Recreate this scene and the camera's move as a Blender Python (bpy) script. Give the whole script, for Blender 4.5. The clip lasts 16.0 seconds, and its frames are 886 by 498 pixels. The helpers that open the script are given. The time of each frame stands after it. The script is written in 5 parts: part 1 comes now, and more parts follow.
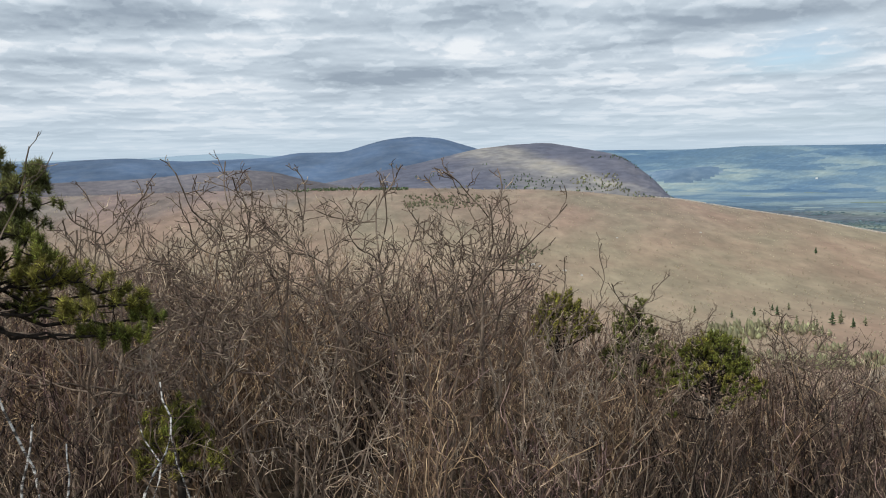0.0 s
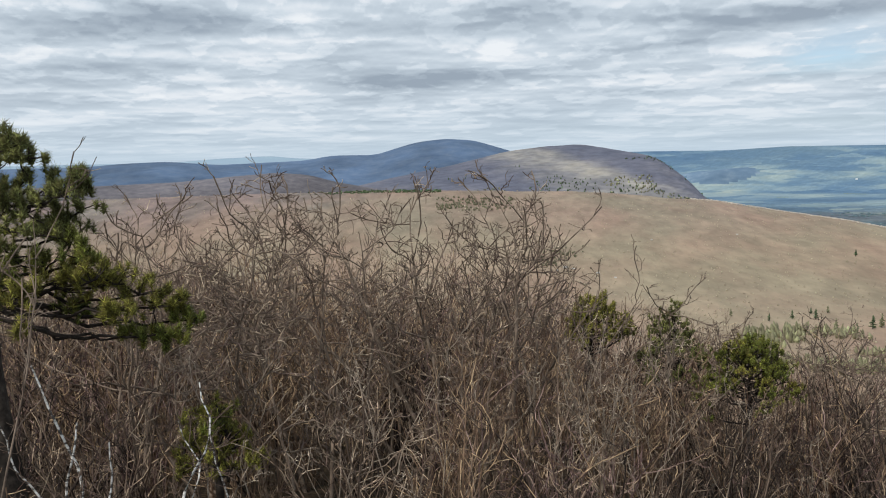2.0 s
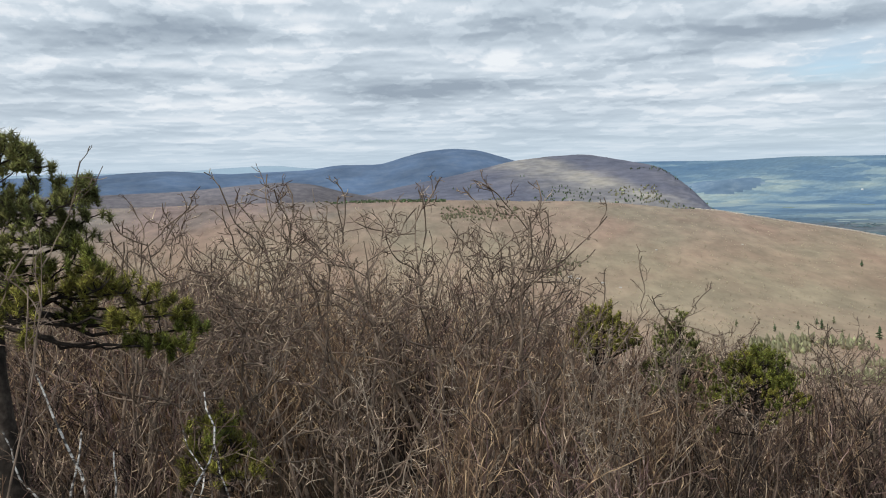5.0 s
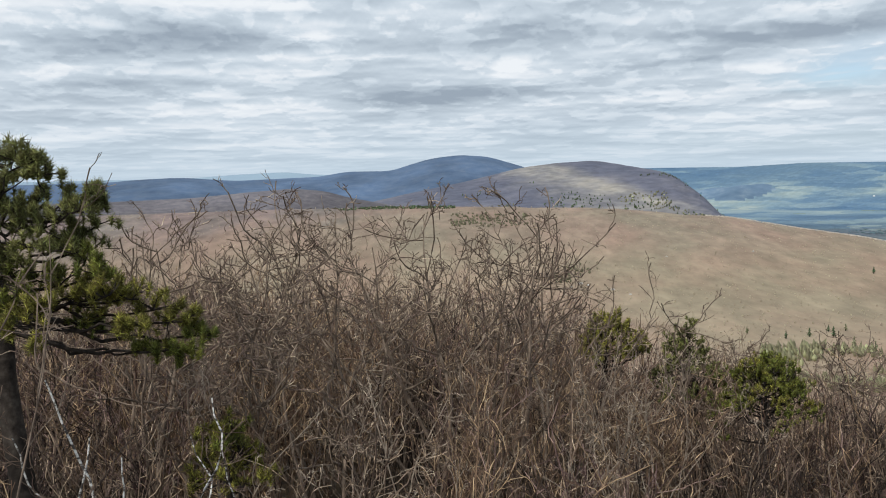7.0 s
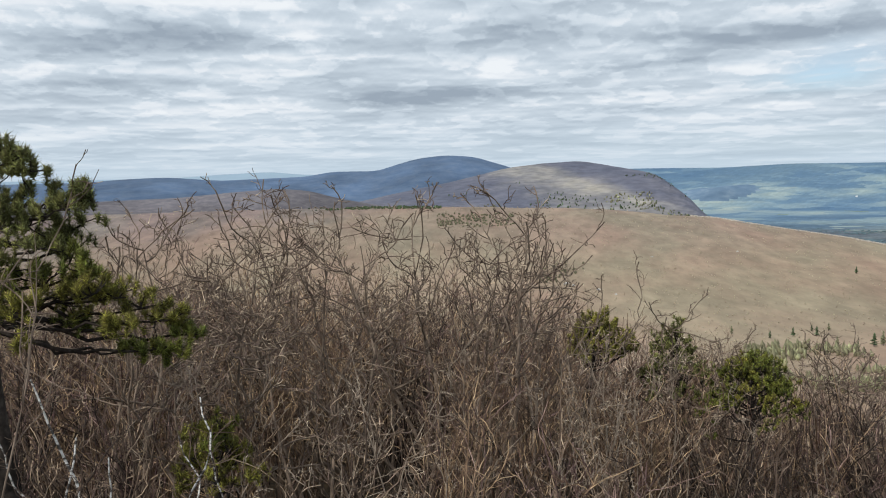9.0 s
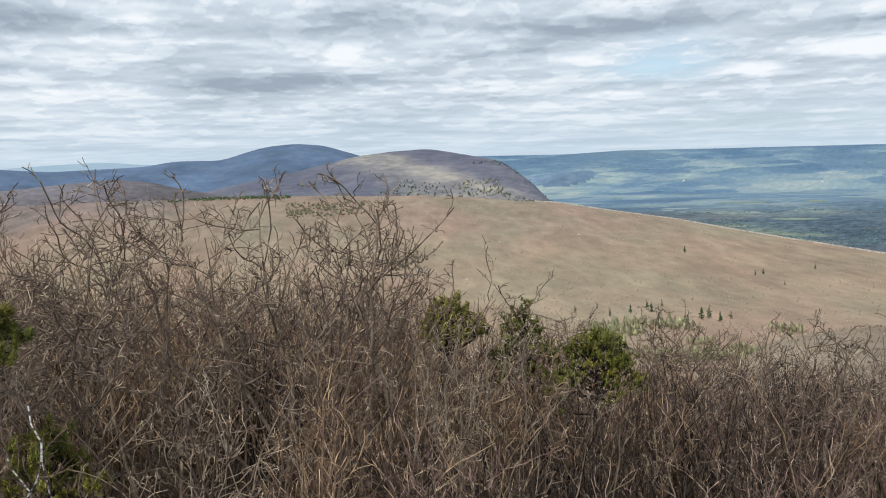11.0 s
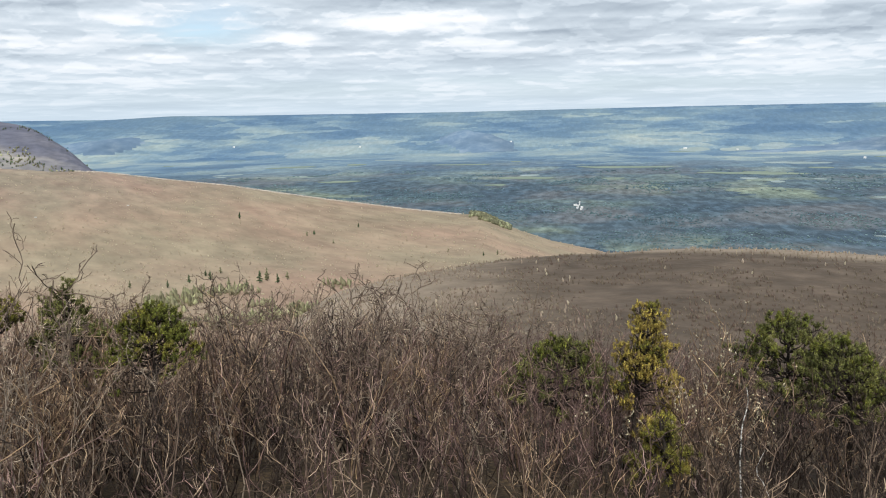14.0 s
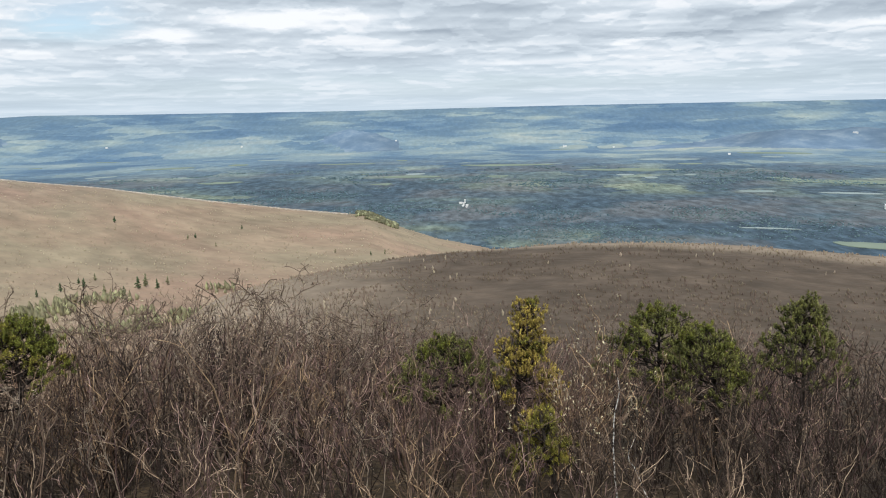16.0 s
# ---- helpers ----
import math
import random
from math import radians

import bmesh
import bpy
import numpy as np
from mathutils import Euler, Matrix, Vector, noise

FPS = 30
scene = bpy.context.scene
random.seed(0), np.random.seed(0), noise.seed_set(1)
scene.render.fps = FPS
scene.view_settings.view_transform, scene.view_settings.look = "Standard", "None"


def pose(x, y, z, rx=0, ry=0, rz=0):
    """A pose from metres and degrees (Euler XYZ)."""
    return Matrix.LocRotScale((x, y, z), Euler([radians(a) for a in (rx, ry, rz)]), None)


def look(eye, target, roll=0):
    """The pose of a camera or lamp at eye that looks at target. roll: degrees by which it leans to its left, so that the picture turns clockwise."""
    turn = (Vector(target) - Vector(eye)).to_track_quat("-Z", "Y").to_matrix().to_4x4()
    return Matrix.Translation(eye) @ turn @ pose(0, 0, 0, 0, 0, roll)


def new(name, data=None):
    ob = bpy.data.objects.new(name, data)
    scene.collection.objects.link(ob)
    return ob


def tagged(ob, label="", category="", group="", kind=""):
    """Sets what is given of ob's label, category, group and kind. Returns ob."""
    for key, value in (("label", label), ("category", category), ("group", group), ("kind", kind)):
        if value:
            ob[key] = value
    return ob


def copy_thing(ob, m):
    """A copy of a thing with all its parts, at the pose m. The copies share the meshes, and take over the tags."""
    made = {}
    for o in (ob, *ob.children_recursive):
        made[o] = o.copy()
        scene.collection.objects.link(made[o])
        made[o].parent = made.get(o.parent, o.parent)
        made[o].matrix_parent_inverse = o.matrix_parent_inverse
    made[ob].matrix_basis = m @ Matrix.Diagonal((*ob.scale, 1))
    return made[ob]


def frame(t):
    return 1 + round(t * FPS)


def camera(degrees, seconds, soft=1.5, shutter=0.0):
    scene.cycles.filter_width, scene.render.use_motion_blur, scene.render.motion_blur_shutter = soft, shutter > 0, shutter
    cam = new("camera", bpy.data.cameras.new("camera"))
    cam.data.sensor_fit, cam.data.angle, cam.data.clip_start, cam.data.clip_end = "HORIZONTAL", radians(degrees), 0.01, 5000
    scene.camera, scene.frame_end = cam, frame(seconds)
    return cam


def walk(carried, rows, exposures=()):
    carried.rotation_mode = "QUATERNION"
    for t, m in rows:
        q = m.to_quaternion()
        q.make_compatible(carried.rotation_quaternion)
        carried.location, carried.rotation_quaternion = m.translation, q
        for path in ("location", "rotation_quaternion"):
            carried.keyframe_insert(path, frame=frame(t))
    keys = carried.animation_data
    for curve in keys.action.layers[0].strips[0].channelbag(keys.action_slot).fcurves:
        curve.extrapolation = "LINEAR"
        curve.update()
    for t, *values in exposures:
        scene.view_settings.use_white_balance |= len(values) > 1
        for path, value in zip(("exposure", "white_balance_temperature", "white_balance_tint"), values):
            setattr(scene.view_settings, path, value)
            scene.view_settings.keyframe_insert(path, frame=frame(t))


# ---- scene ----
# The camera is held by hand on the summit and turns with a little sway: seconds, x, y, z, yaw, pitch, roll.
cam = camera(57.0, 16.0, soft=1.05)
ROWS = (
    (0, -0.000, 0.000, 0.000, -0.00, -6.67, 1.07),
    (0.5, -0.001, -0.001, -0.001, 0.46, -6.70, 1.23),
    (1, -0.002, -0.012, 0.001, 1.02, -6.61, 1.29),
    (1.5, -0.014, -0.018, -0.003, 1.78, -6.59, 1.31),
    (2, -0.015, -0.023, 0.005, 2.27, -6.47, 1.34),
    (2.5, -0.006, -0.034, 0.009, 2.58, -6.43, 1.29),
    (3, -0.013, -0.016, 0.003, 2.50, -6.31, 1.28),
    (3.5, -0.011, -0.022, 0.008, 2.63, -6.10, 1.23),
    (4, -0.020, -0.015, 0.003, 2.58, -6.07, 1.28),
    (6.5, -0.013, -0.020, 0.005, 2.99, -5.32, 1.27),
    (7, -0.007, -0.016, 0.005, 3.27, -5.32, 1.29),
    (7.5, -0.001, -0.031, 0.005, 2.53, -5.38, 1.19),
    (8, -0.018, -0.031, 0.002, 2.61, -5.30, 1.22),
    (10.5, -0.042, 0.077, -0.027, -2.11, -5.71, 0.85),
    (10.7, -0.036, 0.072, -0.026, -4.37, -5.93, 0.88),
    (11, -0.028, 0.065, -0.024, -8.18, -6.40, 1.64),
    (11.2, -0.015, 0.059, -0.026, -9.84, -6.67, 1.23),
    (11.5, 0.005, 0.050, -0.029, -11.78, -7.04, 2.01),
    (11.7, 0.012, 0.046, -0.028, -12.85, -7.17, 1.98),
    (12, 0.023, 0.041, -0.026, -16.58, -7.79, 2.44),
    (12.2, 0.018, 0.031, -0.024, -21.34, -8.19, 2.47),
    (12.5, 0.011, 0.017, -0.022, -26.41, -8.61, 2.16),
    (12.7, 0.013, 0.004, -0.023, -28.71, -8.84, 1.75),
    (13, 0.016, -0.016, -0.024, -32.58, -9.14, 1.53),
    (13.5, 0.028, -0.024, -0.025, -36.78, -9.28, 1.28),
    (14, 0.022, -0.039, -0.019, -38.82, -9.47, 1.13),
    (14.5, 0.034, -0.035, -0.021, -40.22, -9.71, 1.04),
    (15, 0.014, -0.044, -0.017, -41.17, -9.76, 0.79),
    (15.5, 0.011, -0.074, -0.006, -42.79, -9.77, 0.48),
    (15.7, 0.029, -0.094, 0.003, -44.32, -9.88, 0.47),
    (16, 0.055, -0.125, 0.017, -46.82, -9.69, 1.15),
)

walk(cam, [(t, pose(x, y, z, 90 + p, r, a)) for t, x, y, z, a, p, r in ROWS], exposures=((0, -0.17, 6150, 8), (8, -0.15, 6150, 8), (11, -0.07, 6150, 8), (12.5, 0.05, 6200, 8), (14, 0.06, 6250, 9), (16, -0.01, 6250, 9)))


# ---- node helpers ----
def node(tree, kind, **sockets):
    """A new node with the values of some of its inputs."""
    n = tree.nodes.new(kind)
    for key, value in sockets.items():
        n.inputs[key].default_value = value
    return n


def link(tree, a, b):
    tree.links.new(a, b)


def ramp(tree, fac, stops):
    n = tree.nodes.new("ShaderNodeValToRGB")
    while len(n.color_ramp.elements) < len(stops):
        n.color_ramp.elements.new(0.5)
    for e, (p, c) in zip(n.color_ramp.elements, stops):
        e.position, e.color = p, (*c, 1) if len(c) == 3 else (c[0], c[0], c[0], 1)
    link(tree, fac, n.inputs[0])
    return n.outputs[0]


def mix(tree, kind, fac, a, b):
    n = tree.nodes.new("ShaderNodeMix")
    n.data_type, n.blend_type = "RGBA", kind
    for value, socket in ((fac, n.inputs[0]), (a, n.inputs[6]), (b, n.inputs[7])):
        if isinstance(value, bpy.types.NodeSocket):
            link(tree, value, socket)
        else:
            socket.default_value = value
    return n.outputs[2]


def math_node(tree, op, a, b=0.0, c=0.0):
    n = tree.nodes.new("ShaderNodeMath")
    n.operation = op
    for value, socket in zip((a, b, c), n.inputs):
        if isinstance(value, bpy.types.NodeSocket):
            link(tree, value, socket)
        else:
            socket.default_value = value
    return n.outputs[0]


# ---- world: broken layered cloud over a pale blue sky, one soft sun ----
SUN_AZ, SUN_EL = 218.0, 50.0
world = bpy.data.worlds.new("sky")
scene.world = world
world.use_nodes = True
wt = world.node_tree
wt.nodes.clear()
sky = node(wt, "ShaderNodeTexSky")
sky.sky_type, sky.sun_disc, sky.sun_elevation, sky.sun_rotation = "NISHITA", False, radians(SUN_EL), radians(SUN_AZ)
sky_dim = mix(wt, "MULTIPLY", 1.0, sky.outputs[0], (0.135, 0.14, 0.145, 1))
coord = node(wt, "ShaderNodeTexCoord")
xyz = node(wt, "ShaderNodeSeparateXYZ")
link(wt, coord.outputs["Generated"], xyz.inputs[0])
turn = math_node(wt, "ARCTAN2", xyz.outputs[0], xyz.outputs[1])
rise = math_node(wt, "LOGARITHM", math_node(wt, "ADD", math_node(wt, "MAXIMUM", xyz.outputs[2], 0.0), 0.05), math.e)


def cloud_noise(wide, tall, detail, rough, shift, up=0.0, twist=None):
    """Noise in cloud layers: wide and tall are counts over a radian and over an e-fold of height."""
    c = node(wt, "ShaderNodeCombineXYZ")
    link(wt, math_node(wt, "MULTIPLY", turn, wide), c.inputs[0])
    high = math_node(wt, "MULTIPLY", math_node(wt, "ADD", rise, up), tall)
    link(wt, math_node(wt, "MULTIPLY_ADD", twist, 0.9, high) if twist else high, c.inputs[1])
    c.inputs[2].default_value = shift
    n = node(wt, "ShaderNodeTexNoise", Scale=1.0, Detail=detail, Roughness=rough, Distortion=0.0)
    link(wt, c.outputs[0], n.inputs["Vector"])
    return n.outputs[0]


broad = cloud_noise(5.0, 6.5, 3, 0.5, 8.9)
middle = cloud_noise(8.5, 10.0, 2, 0.5, 7.7, 0.0, broad)
middle_above = cloud_noise(8.5, 10.0, 2, 0.5, 7.7, 0.03, broad)
heap = cloud_noise(24.0, 10.0, 5, 0.5, 13.4, 0.0, middle)
heap_above = cloud_noise(24.0, 10.0, 5, 0.5, 13.4, 0.02, middle)
rag = math_node(wt, "SUBTRACT", cloud_noise(30.0, 24.0, 5, 0.65, 3.1), 0.5)
degrees_along = math_node(wt, "MULTIPLY_ADD", turn, 57.3, math_node(wt, "MULTIPLY", rag, 3.0))
degrees_up = math_node(wt, "MULTIPLY_ADD", xyz.outputs[2], 57.3, math_node(wt, "MULTIPLY_ADD", rag, 0.7, math_node(wt, "MULTIPLY_ADD", middle, 1.0, -0.5)))


def bank(az, el, wide, tall, amount):
    """One bank of cloud about a direction in degrees: brighter or darker by amount at its middle, fading out."""
    a = math_node(wt, "POWER", math_node(wt, "ABSOLUTE", math_node(wt, "MULTIPLY_ADD", degrees_along, 1 / wide, -az / wide)), 2.0)
    b = math_node(wt, "MULTIPLY_ADD", degrees_up, 1 / tall, -el / tall)
    d = math_node(wt, "MULTIPLY_ADD", b, b, a)
    return math_node(wt, "MULTIPLY", math_node(wt, "EXPONENT", math_node(wt, "MULTIPLY", d, -1.0)), amount)


body = math_node(wt, "MULTIPLY_ADD", broad, 0.44, 0.145)
body = math_node(wt, "MULTIPLY_ADD", math_node(wt, "SUBTRACT", middle, 0.5), 0.22, body)
body = math_node(wt, "MULTIPLY_ADD", math_node(wt, "SUBTRACT", middle, middle_above), 0.16, body)
body = math_node(wt, "MULTIPLY_ADD", ramp(wt, heap, ((0.49, (0.0,)), (0.55, (1.0,)))), 0.055, body)
body = math_node(wt, "MULTIPLY_ADD", math_node(wt, "SUBTRACT", heap, heap_above), 0.24, body)
body = math_node(wt, "ADD", body, 0.178)
for az, el, wide, tall, amount in ((-21.3, 9.0, 7, 1.0, -0.22), (-23.2, 6.1, 5, 0.5, -0.14), (-3.7, 5.1, 5.5, 0.55, -0.19), (-13.5, 5.9, 5, 0.45, -0.10), (-11.7, 9.2, 1.8, 0.6, 0.22), (1.4, 7.1, 1.0, 0.45, 0.22),
                                   (-9.0, 8.0, 5, 0.2, 0.10), (10.9, 6.9, 7, 0.4, -0.16), (2.0, 9.6, 8, 0.8, -0.10), (20.0, 8.3, 8, 0.7, -0.15), (12.0, 8.0, 5, 0.3, 0.08), (-16.5, 11.3, 5, 0.5, 0.16),
                                   (-27.5, 7.0, 2.5, 0.3, 0.12), (28.7, 5.2, 1.9, 0.5, 0.20), (36.0, 6.1, 5.0, 0.55, 0.20), (38.0, 7.5, 6, 0.45, -0.16), (33.0, 4.6, 4, 0.25, -0.08), (47.5, 5.4, 6, 0.7, -0.08),
                                   (60.0, 4.3, 3, 0.15, 0.16), (66.0, 5.2, 9, 0.9, -0.09)):
    body = math_node(wt, "ADD", body, bank(az, el, wide, tall, amount * 1.15))
cloud = ramp(wt, body, ((0.33, (0.38, 0.435, 0.50)), (0.44, (0.52, 0.58, 0.64)), (0.54, (0.66, 0.72, 0.775)), (0.59, (0.76, 0.81, 0.855)), (0.64, (0.88, 0.90, 0.925)), (0.71, (0.99, 0.99, 0.99))))
thin = math_node(wt, "ADD", bank(22.8, 5.6, 3.6, 0.9, 0.95), math_node(wt, "ADD", bank(24.0, 7.0, 2.5, 0.7, 0.35), bank(48.0, 1.5, 30.0, 1.0, 0.45)))
thin = math_node(wt, "MULTIPLY", thin, ramp(wt, body, ((0.54, (1.0,)), (0.66, (0.1,)))))
sky_mix = mix(wt, "MIX", thin, cloud, mix(wt, "MIX", 0.42, sky_dim, (0.62, 0.73, 0.83, 1)))
low = ramp(wt, xyz.outputs[2], ((0.0, (0.8,)), (0.025, (0.42,)), (0.075, (0.0,))))
sky_all = mix(wt, "MIX", low, sky_mix, (0.63, 0.73, 0.81, 1))
bg = node(wt, "ShaderNodeBackground", Strength=1.0)
link(wt, sky_all, bg.inputs[0])
link(wt, bg.outputs[0], node(wt, "ShaderNodeOutputWorld").inputs[0])

sun = new("sun", bpy.data.lights.new("sun", "SUN"))
sun.data.energy, sun.data.angle, sun.data.color = 3.3, radians(2.0), (1.0, 0.93, 0.82)
s_az, s_el = radians(SUN_AZ), radians(SUN_EL)
sun.matrix_world = look((0, 0, 50), (-math.sin(s_az) * math.cos(s_el), -math.cos(s_az) * math.cos(s_el), 50 - math.sin(s_el)))


# ---- materials ----
def material(name, stops, scale, detail=6, rough=0.9, bump=0.0, bump_scale=0.0, coarse=None, vary=None, spread=0.0, stretch=(1, 1, 1), second=None, tint=None):
    """Noise-mottled surface. coarse: (scale, low, high) large-scale tone; vary: 'island' or 'object', spread: how far tone varies."""
    m = bpy.data.materials.new(name)
    m.use_nodes = True
    t = m.node_tree
    b = t.nodes["Principled BSDF"]
    b.inputs["Roughness"].default_value = rough
    b.inputs["Specular IOR Level"].default_value = 0.15
    geo = node(t, "ShaderNodeNewGeometry")
    mp = node(t, "ShaderNodeMapping")
    mp.inputs["Scale"].default_value = stretch
    link(t, geo.outputs["Position"], mp.inputs[0])
    n = node(t, "ShaderNodeTexNoise", Scale=scale, Detail=detail, Roughness=0.62)
    link(t, mp.outputs[0], n.inputs["Vector"])
    col = ramp(t, n.outputs[0], stops)
    if second:
        col = mix(t, "MIX", second[1](t, geo), col, ramp(t, n.outputs[0], second[0]))
    if tint:
        c = node(t, "ShaderNodeTexNoise", Scale=tint[0], Detail=5, Roughness=0.6)
        link(t, mp.outputs[0], c.inputs["Vector"])
        col = mix(t, "MULTIPLY", 1.0, col, ramp(t, c.outputs[0], ((0.38, tint[1]), (0.62, tint[2]))))
    if coarse:
        c = node(t, "ShaderNodeTexNoise", Scale=coarse[0], Detail=4, Roughness=0.55)
        link(t, mp.outputs[0], c.inputs["Vector"])
        col = mix(t, "MULTIPLY", 1.0, col, ramp(t, c.outputs[0], ((0.36, (coarse[1],)), (0.64, (coarse[2],)))))
    if vary:
        v = geo.outputs["Random Per Island"] if vary == "island" else node(t, "ShaderNodeObjectInfo").outputs["Random"]
        h = node(t, "ShaderNodeHueSaturation")
        link(t, col, h.inputs["Color"])
        link(t, math_node(t, "MULTIPLY_ADD", math_node(t, "POWER", v, 5.0), 5.0 * spread, 1 - 0.98 * spread), h.inputs["Value"])
        link(t, math_node(t, "MULTIPLY_ADD", v, 0.04, 0.48), h.inputs["Hue"])
        col = h.outputs[0]
    link(t, col, b.inputs["Base Color"])
    if bump:
        k = node(t, "ShaderNodeTexNoise", Scale=bump_scale, Detail=5)
        link(t, mp.outputs[0], k.inputs["Vector"])
        bn = node(t, "ShaderNodeBump", Strength=bump, Distance=1.0 / max(bump_scale, 0.01) * 0.3)
        link(t, k.outputs[0], bn.inputs["Height"])
        link(t, bn.outputs[0], b.inputs["Normal"])
    return m


def spur_shade_mask(t, geo):
    """1 where cloud shadow is painted dark on the spur, 0 on its sunlit tan western end and along its sunlit tan brow.
    """
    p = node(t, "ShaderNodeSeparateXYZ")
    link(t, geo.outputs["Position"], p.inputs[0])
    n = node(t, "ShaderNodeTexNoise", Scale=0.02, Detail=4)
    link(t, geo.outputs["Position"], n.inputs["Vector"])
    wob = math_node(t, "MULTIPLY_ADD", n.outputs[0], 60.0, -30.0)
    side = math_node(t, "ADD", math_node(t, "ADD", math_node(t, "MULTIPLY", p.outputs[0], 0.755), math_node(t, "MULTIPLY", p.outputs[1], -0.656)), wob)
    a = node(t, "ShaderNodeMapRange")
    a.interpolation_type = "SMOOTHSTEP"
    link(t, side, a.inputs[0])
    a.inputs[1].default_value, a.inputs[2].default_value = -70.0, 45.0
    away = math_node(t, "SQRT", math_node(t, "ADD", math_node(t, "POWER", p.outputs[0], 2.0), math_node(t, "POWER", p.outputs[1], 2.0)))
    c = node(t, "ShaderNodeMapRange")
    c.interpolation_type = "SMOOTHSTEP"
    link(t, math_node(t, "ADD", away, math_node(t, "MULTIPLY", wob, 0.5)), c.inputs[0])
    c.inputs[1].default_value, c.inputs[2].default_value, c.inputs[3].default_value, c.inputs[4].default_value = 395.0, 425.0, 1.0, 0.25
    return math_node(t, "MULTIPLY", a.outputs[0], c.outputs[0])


def west_shade_mask(t, geo):
    """1 where shade is painted purple-brown on the hillside, far off in the west; part way there on its higher ground,
    for cloud shadow.
    """
    p = node(t, "ShaderNodeSeparateXYZ")
    link(t, geo.outputs["Position"], p.inputs[0])
    n = node(t, "ShaderNodeTexNoise", Scale=0.02, Detail=8, Roughness=0.65)
    link(t, mix(t, "MULTIPLY", 1.0, geo.outputs["Position"], (1, 0.45, 0.8, 1)), n.inputs["Vector"])
    wob = math_node(t, "MULTIPLY_ADD", n.outputs[0], 320.0, -160.0)
    a = node(t, "ShaderNodeMapRange")
    a.interpolation_type = "SMOOTHSTEP"
    link(t, math_node(t, "ADD", math_node(t, "MULTIPLY_ADD", p.outputs[0], -0.9, p.outputs[1]), wob), a.inputs[0])
    a.inputs[1].default_value, a.inputs[2].default_value = 980.0, 1230.0
    up = node(t, "ShaderNodeMapRange")
    up.interpolation_type = "SMOOTHSTEP"
    link(t, math_node(t, "MULTIPLY_ADD", wob, 0.06, p.outputs[2]), up.inputs[0])
    up.inputs[1].default_value, up.inputs[2].default_value, up.inputs[4].default_value = -92.0, -58.0, 0.32
    return math_node(t, "MAXIMUM", a.outputs[0], up.outputs[0])


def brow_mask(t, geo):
    """1 where the rounded hill turns slate-coloured: its western flank and its shoulder in the east."""
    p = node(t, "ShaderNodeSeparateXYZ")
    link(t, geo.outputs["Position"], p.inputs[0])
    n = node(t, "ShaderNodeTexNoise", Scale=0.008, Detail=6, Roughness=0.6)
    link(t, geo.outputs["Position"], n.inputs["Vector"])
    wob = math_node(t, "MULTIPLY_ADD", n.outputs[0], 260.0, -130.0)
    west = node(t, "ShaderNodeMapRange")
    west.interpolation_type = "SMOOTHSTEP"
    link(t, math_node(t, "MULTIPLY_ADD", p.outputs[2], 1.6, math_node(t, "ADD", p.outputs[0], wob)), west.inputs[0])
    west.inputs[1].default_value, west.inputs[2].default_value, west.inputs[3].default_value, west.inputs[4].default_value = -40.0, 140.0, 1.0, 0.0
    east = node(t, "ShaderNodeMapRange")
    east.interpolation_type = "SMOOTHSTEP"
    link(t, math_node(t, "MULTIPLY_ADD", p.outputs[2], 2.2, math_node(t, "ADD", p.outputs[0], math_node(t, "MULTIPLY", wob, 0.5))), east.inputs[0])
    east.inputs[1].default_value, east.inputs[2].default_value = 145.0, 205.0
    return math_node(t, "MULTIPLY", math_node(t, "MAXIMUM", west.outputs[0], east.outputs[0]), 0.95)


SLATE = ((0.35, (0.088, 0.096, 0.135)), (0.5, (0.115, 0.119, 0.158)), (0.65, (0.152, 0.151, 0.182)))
# Shade colour laid over the far and high parts of the tan hillside.
PURPLE_SHADE = ((0.32, (0.125, 0.108, 0.105)), (0.5, (0.185, 0.158, 0.15)), (0.68, (0.245, 0.207, 0.19)))
TAN = ((0.27, (0.20, 0.160, 0.122)), (0.5, (0.265, 0.213, 0.160)), (0.73, (0.335, 0.270, 0.203)))
# Spur colours with the cloud shadow painted in.
SPUR_SHADE = ((0.3, (0.064, 0.049, 0.036)), (0.5, (0.093, 0.071, 0.053)), (0.7, (0.134, 0.102, 0.077)))

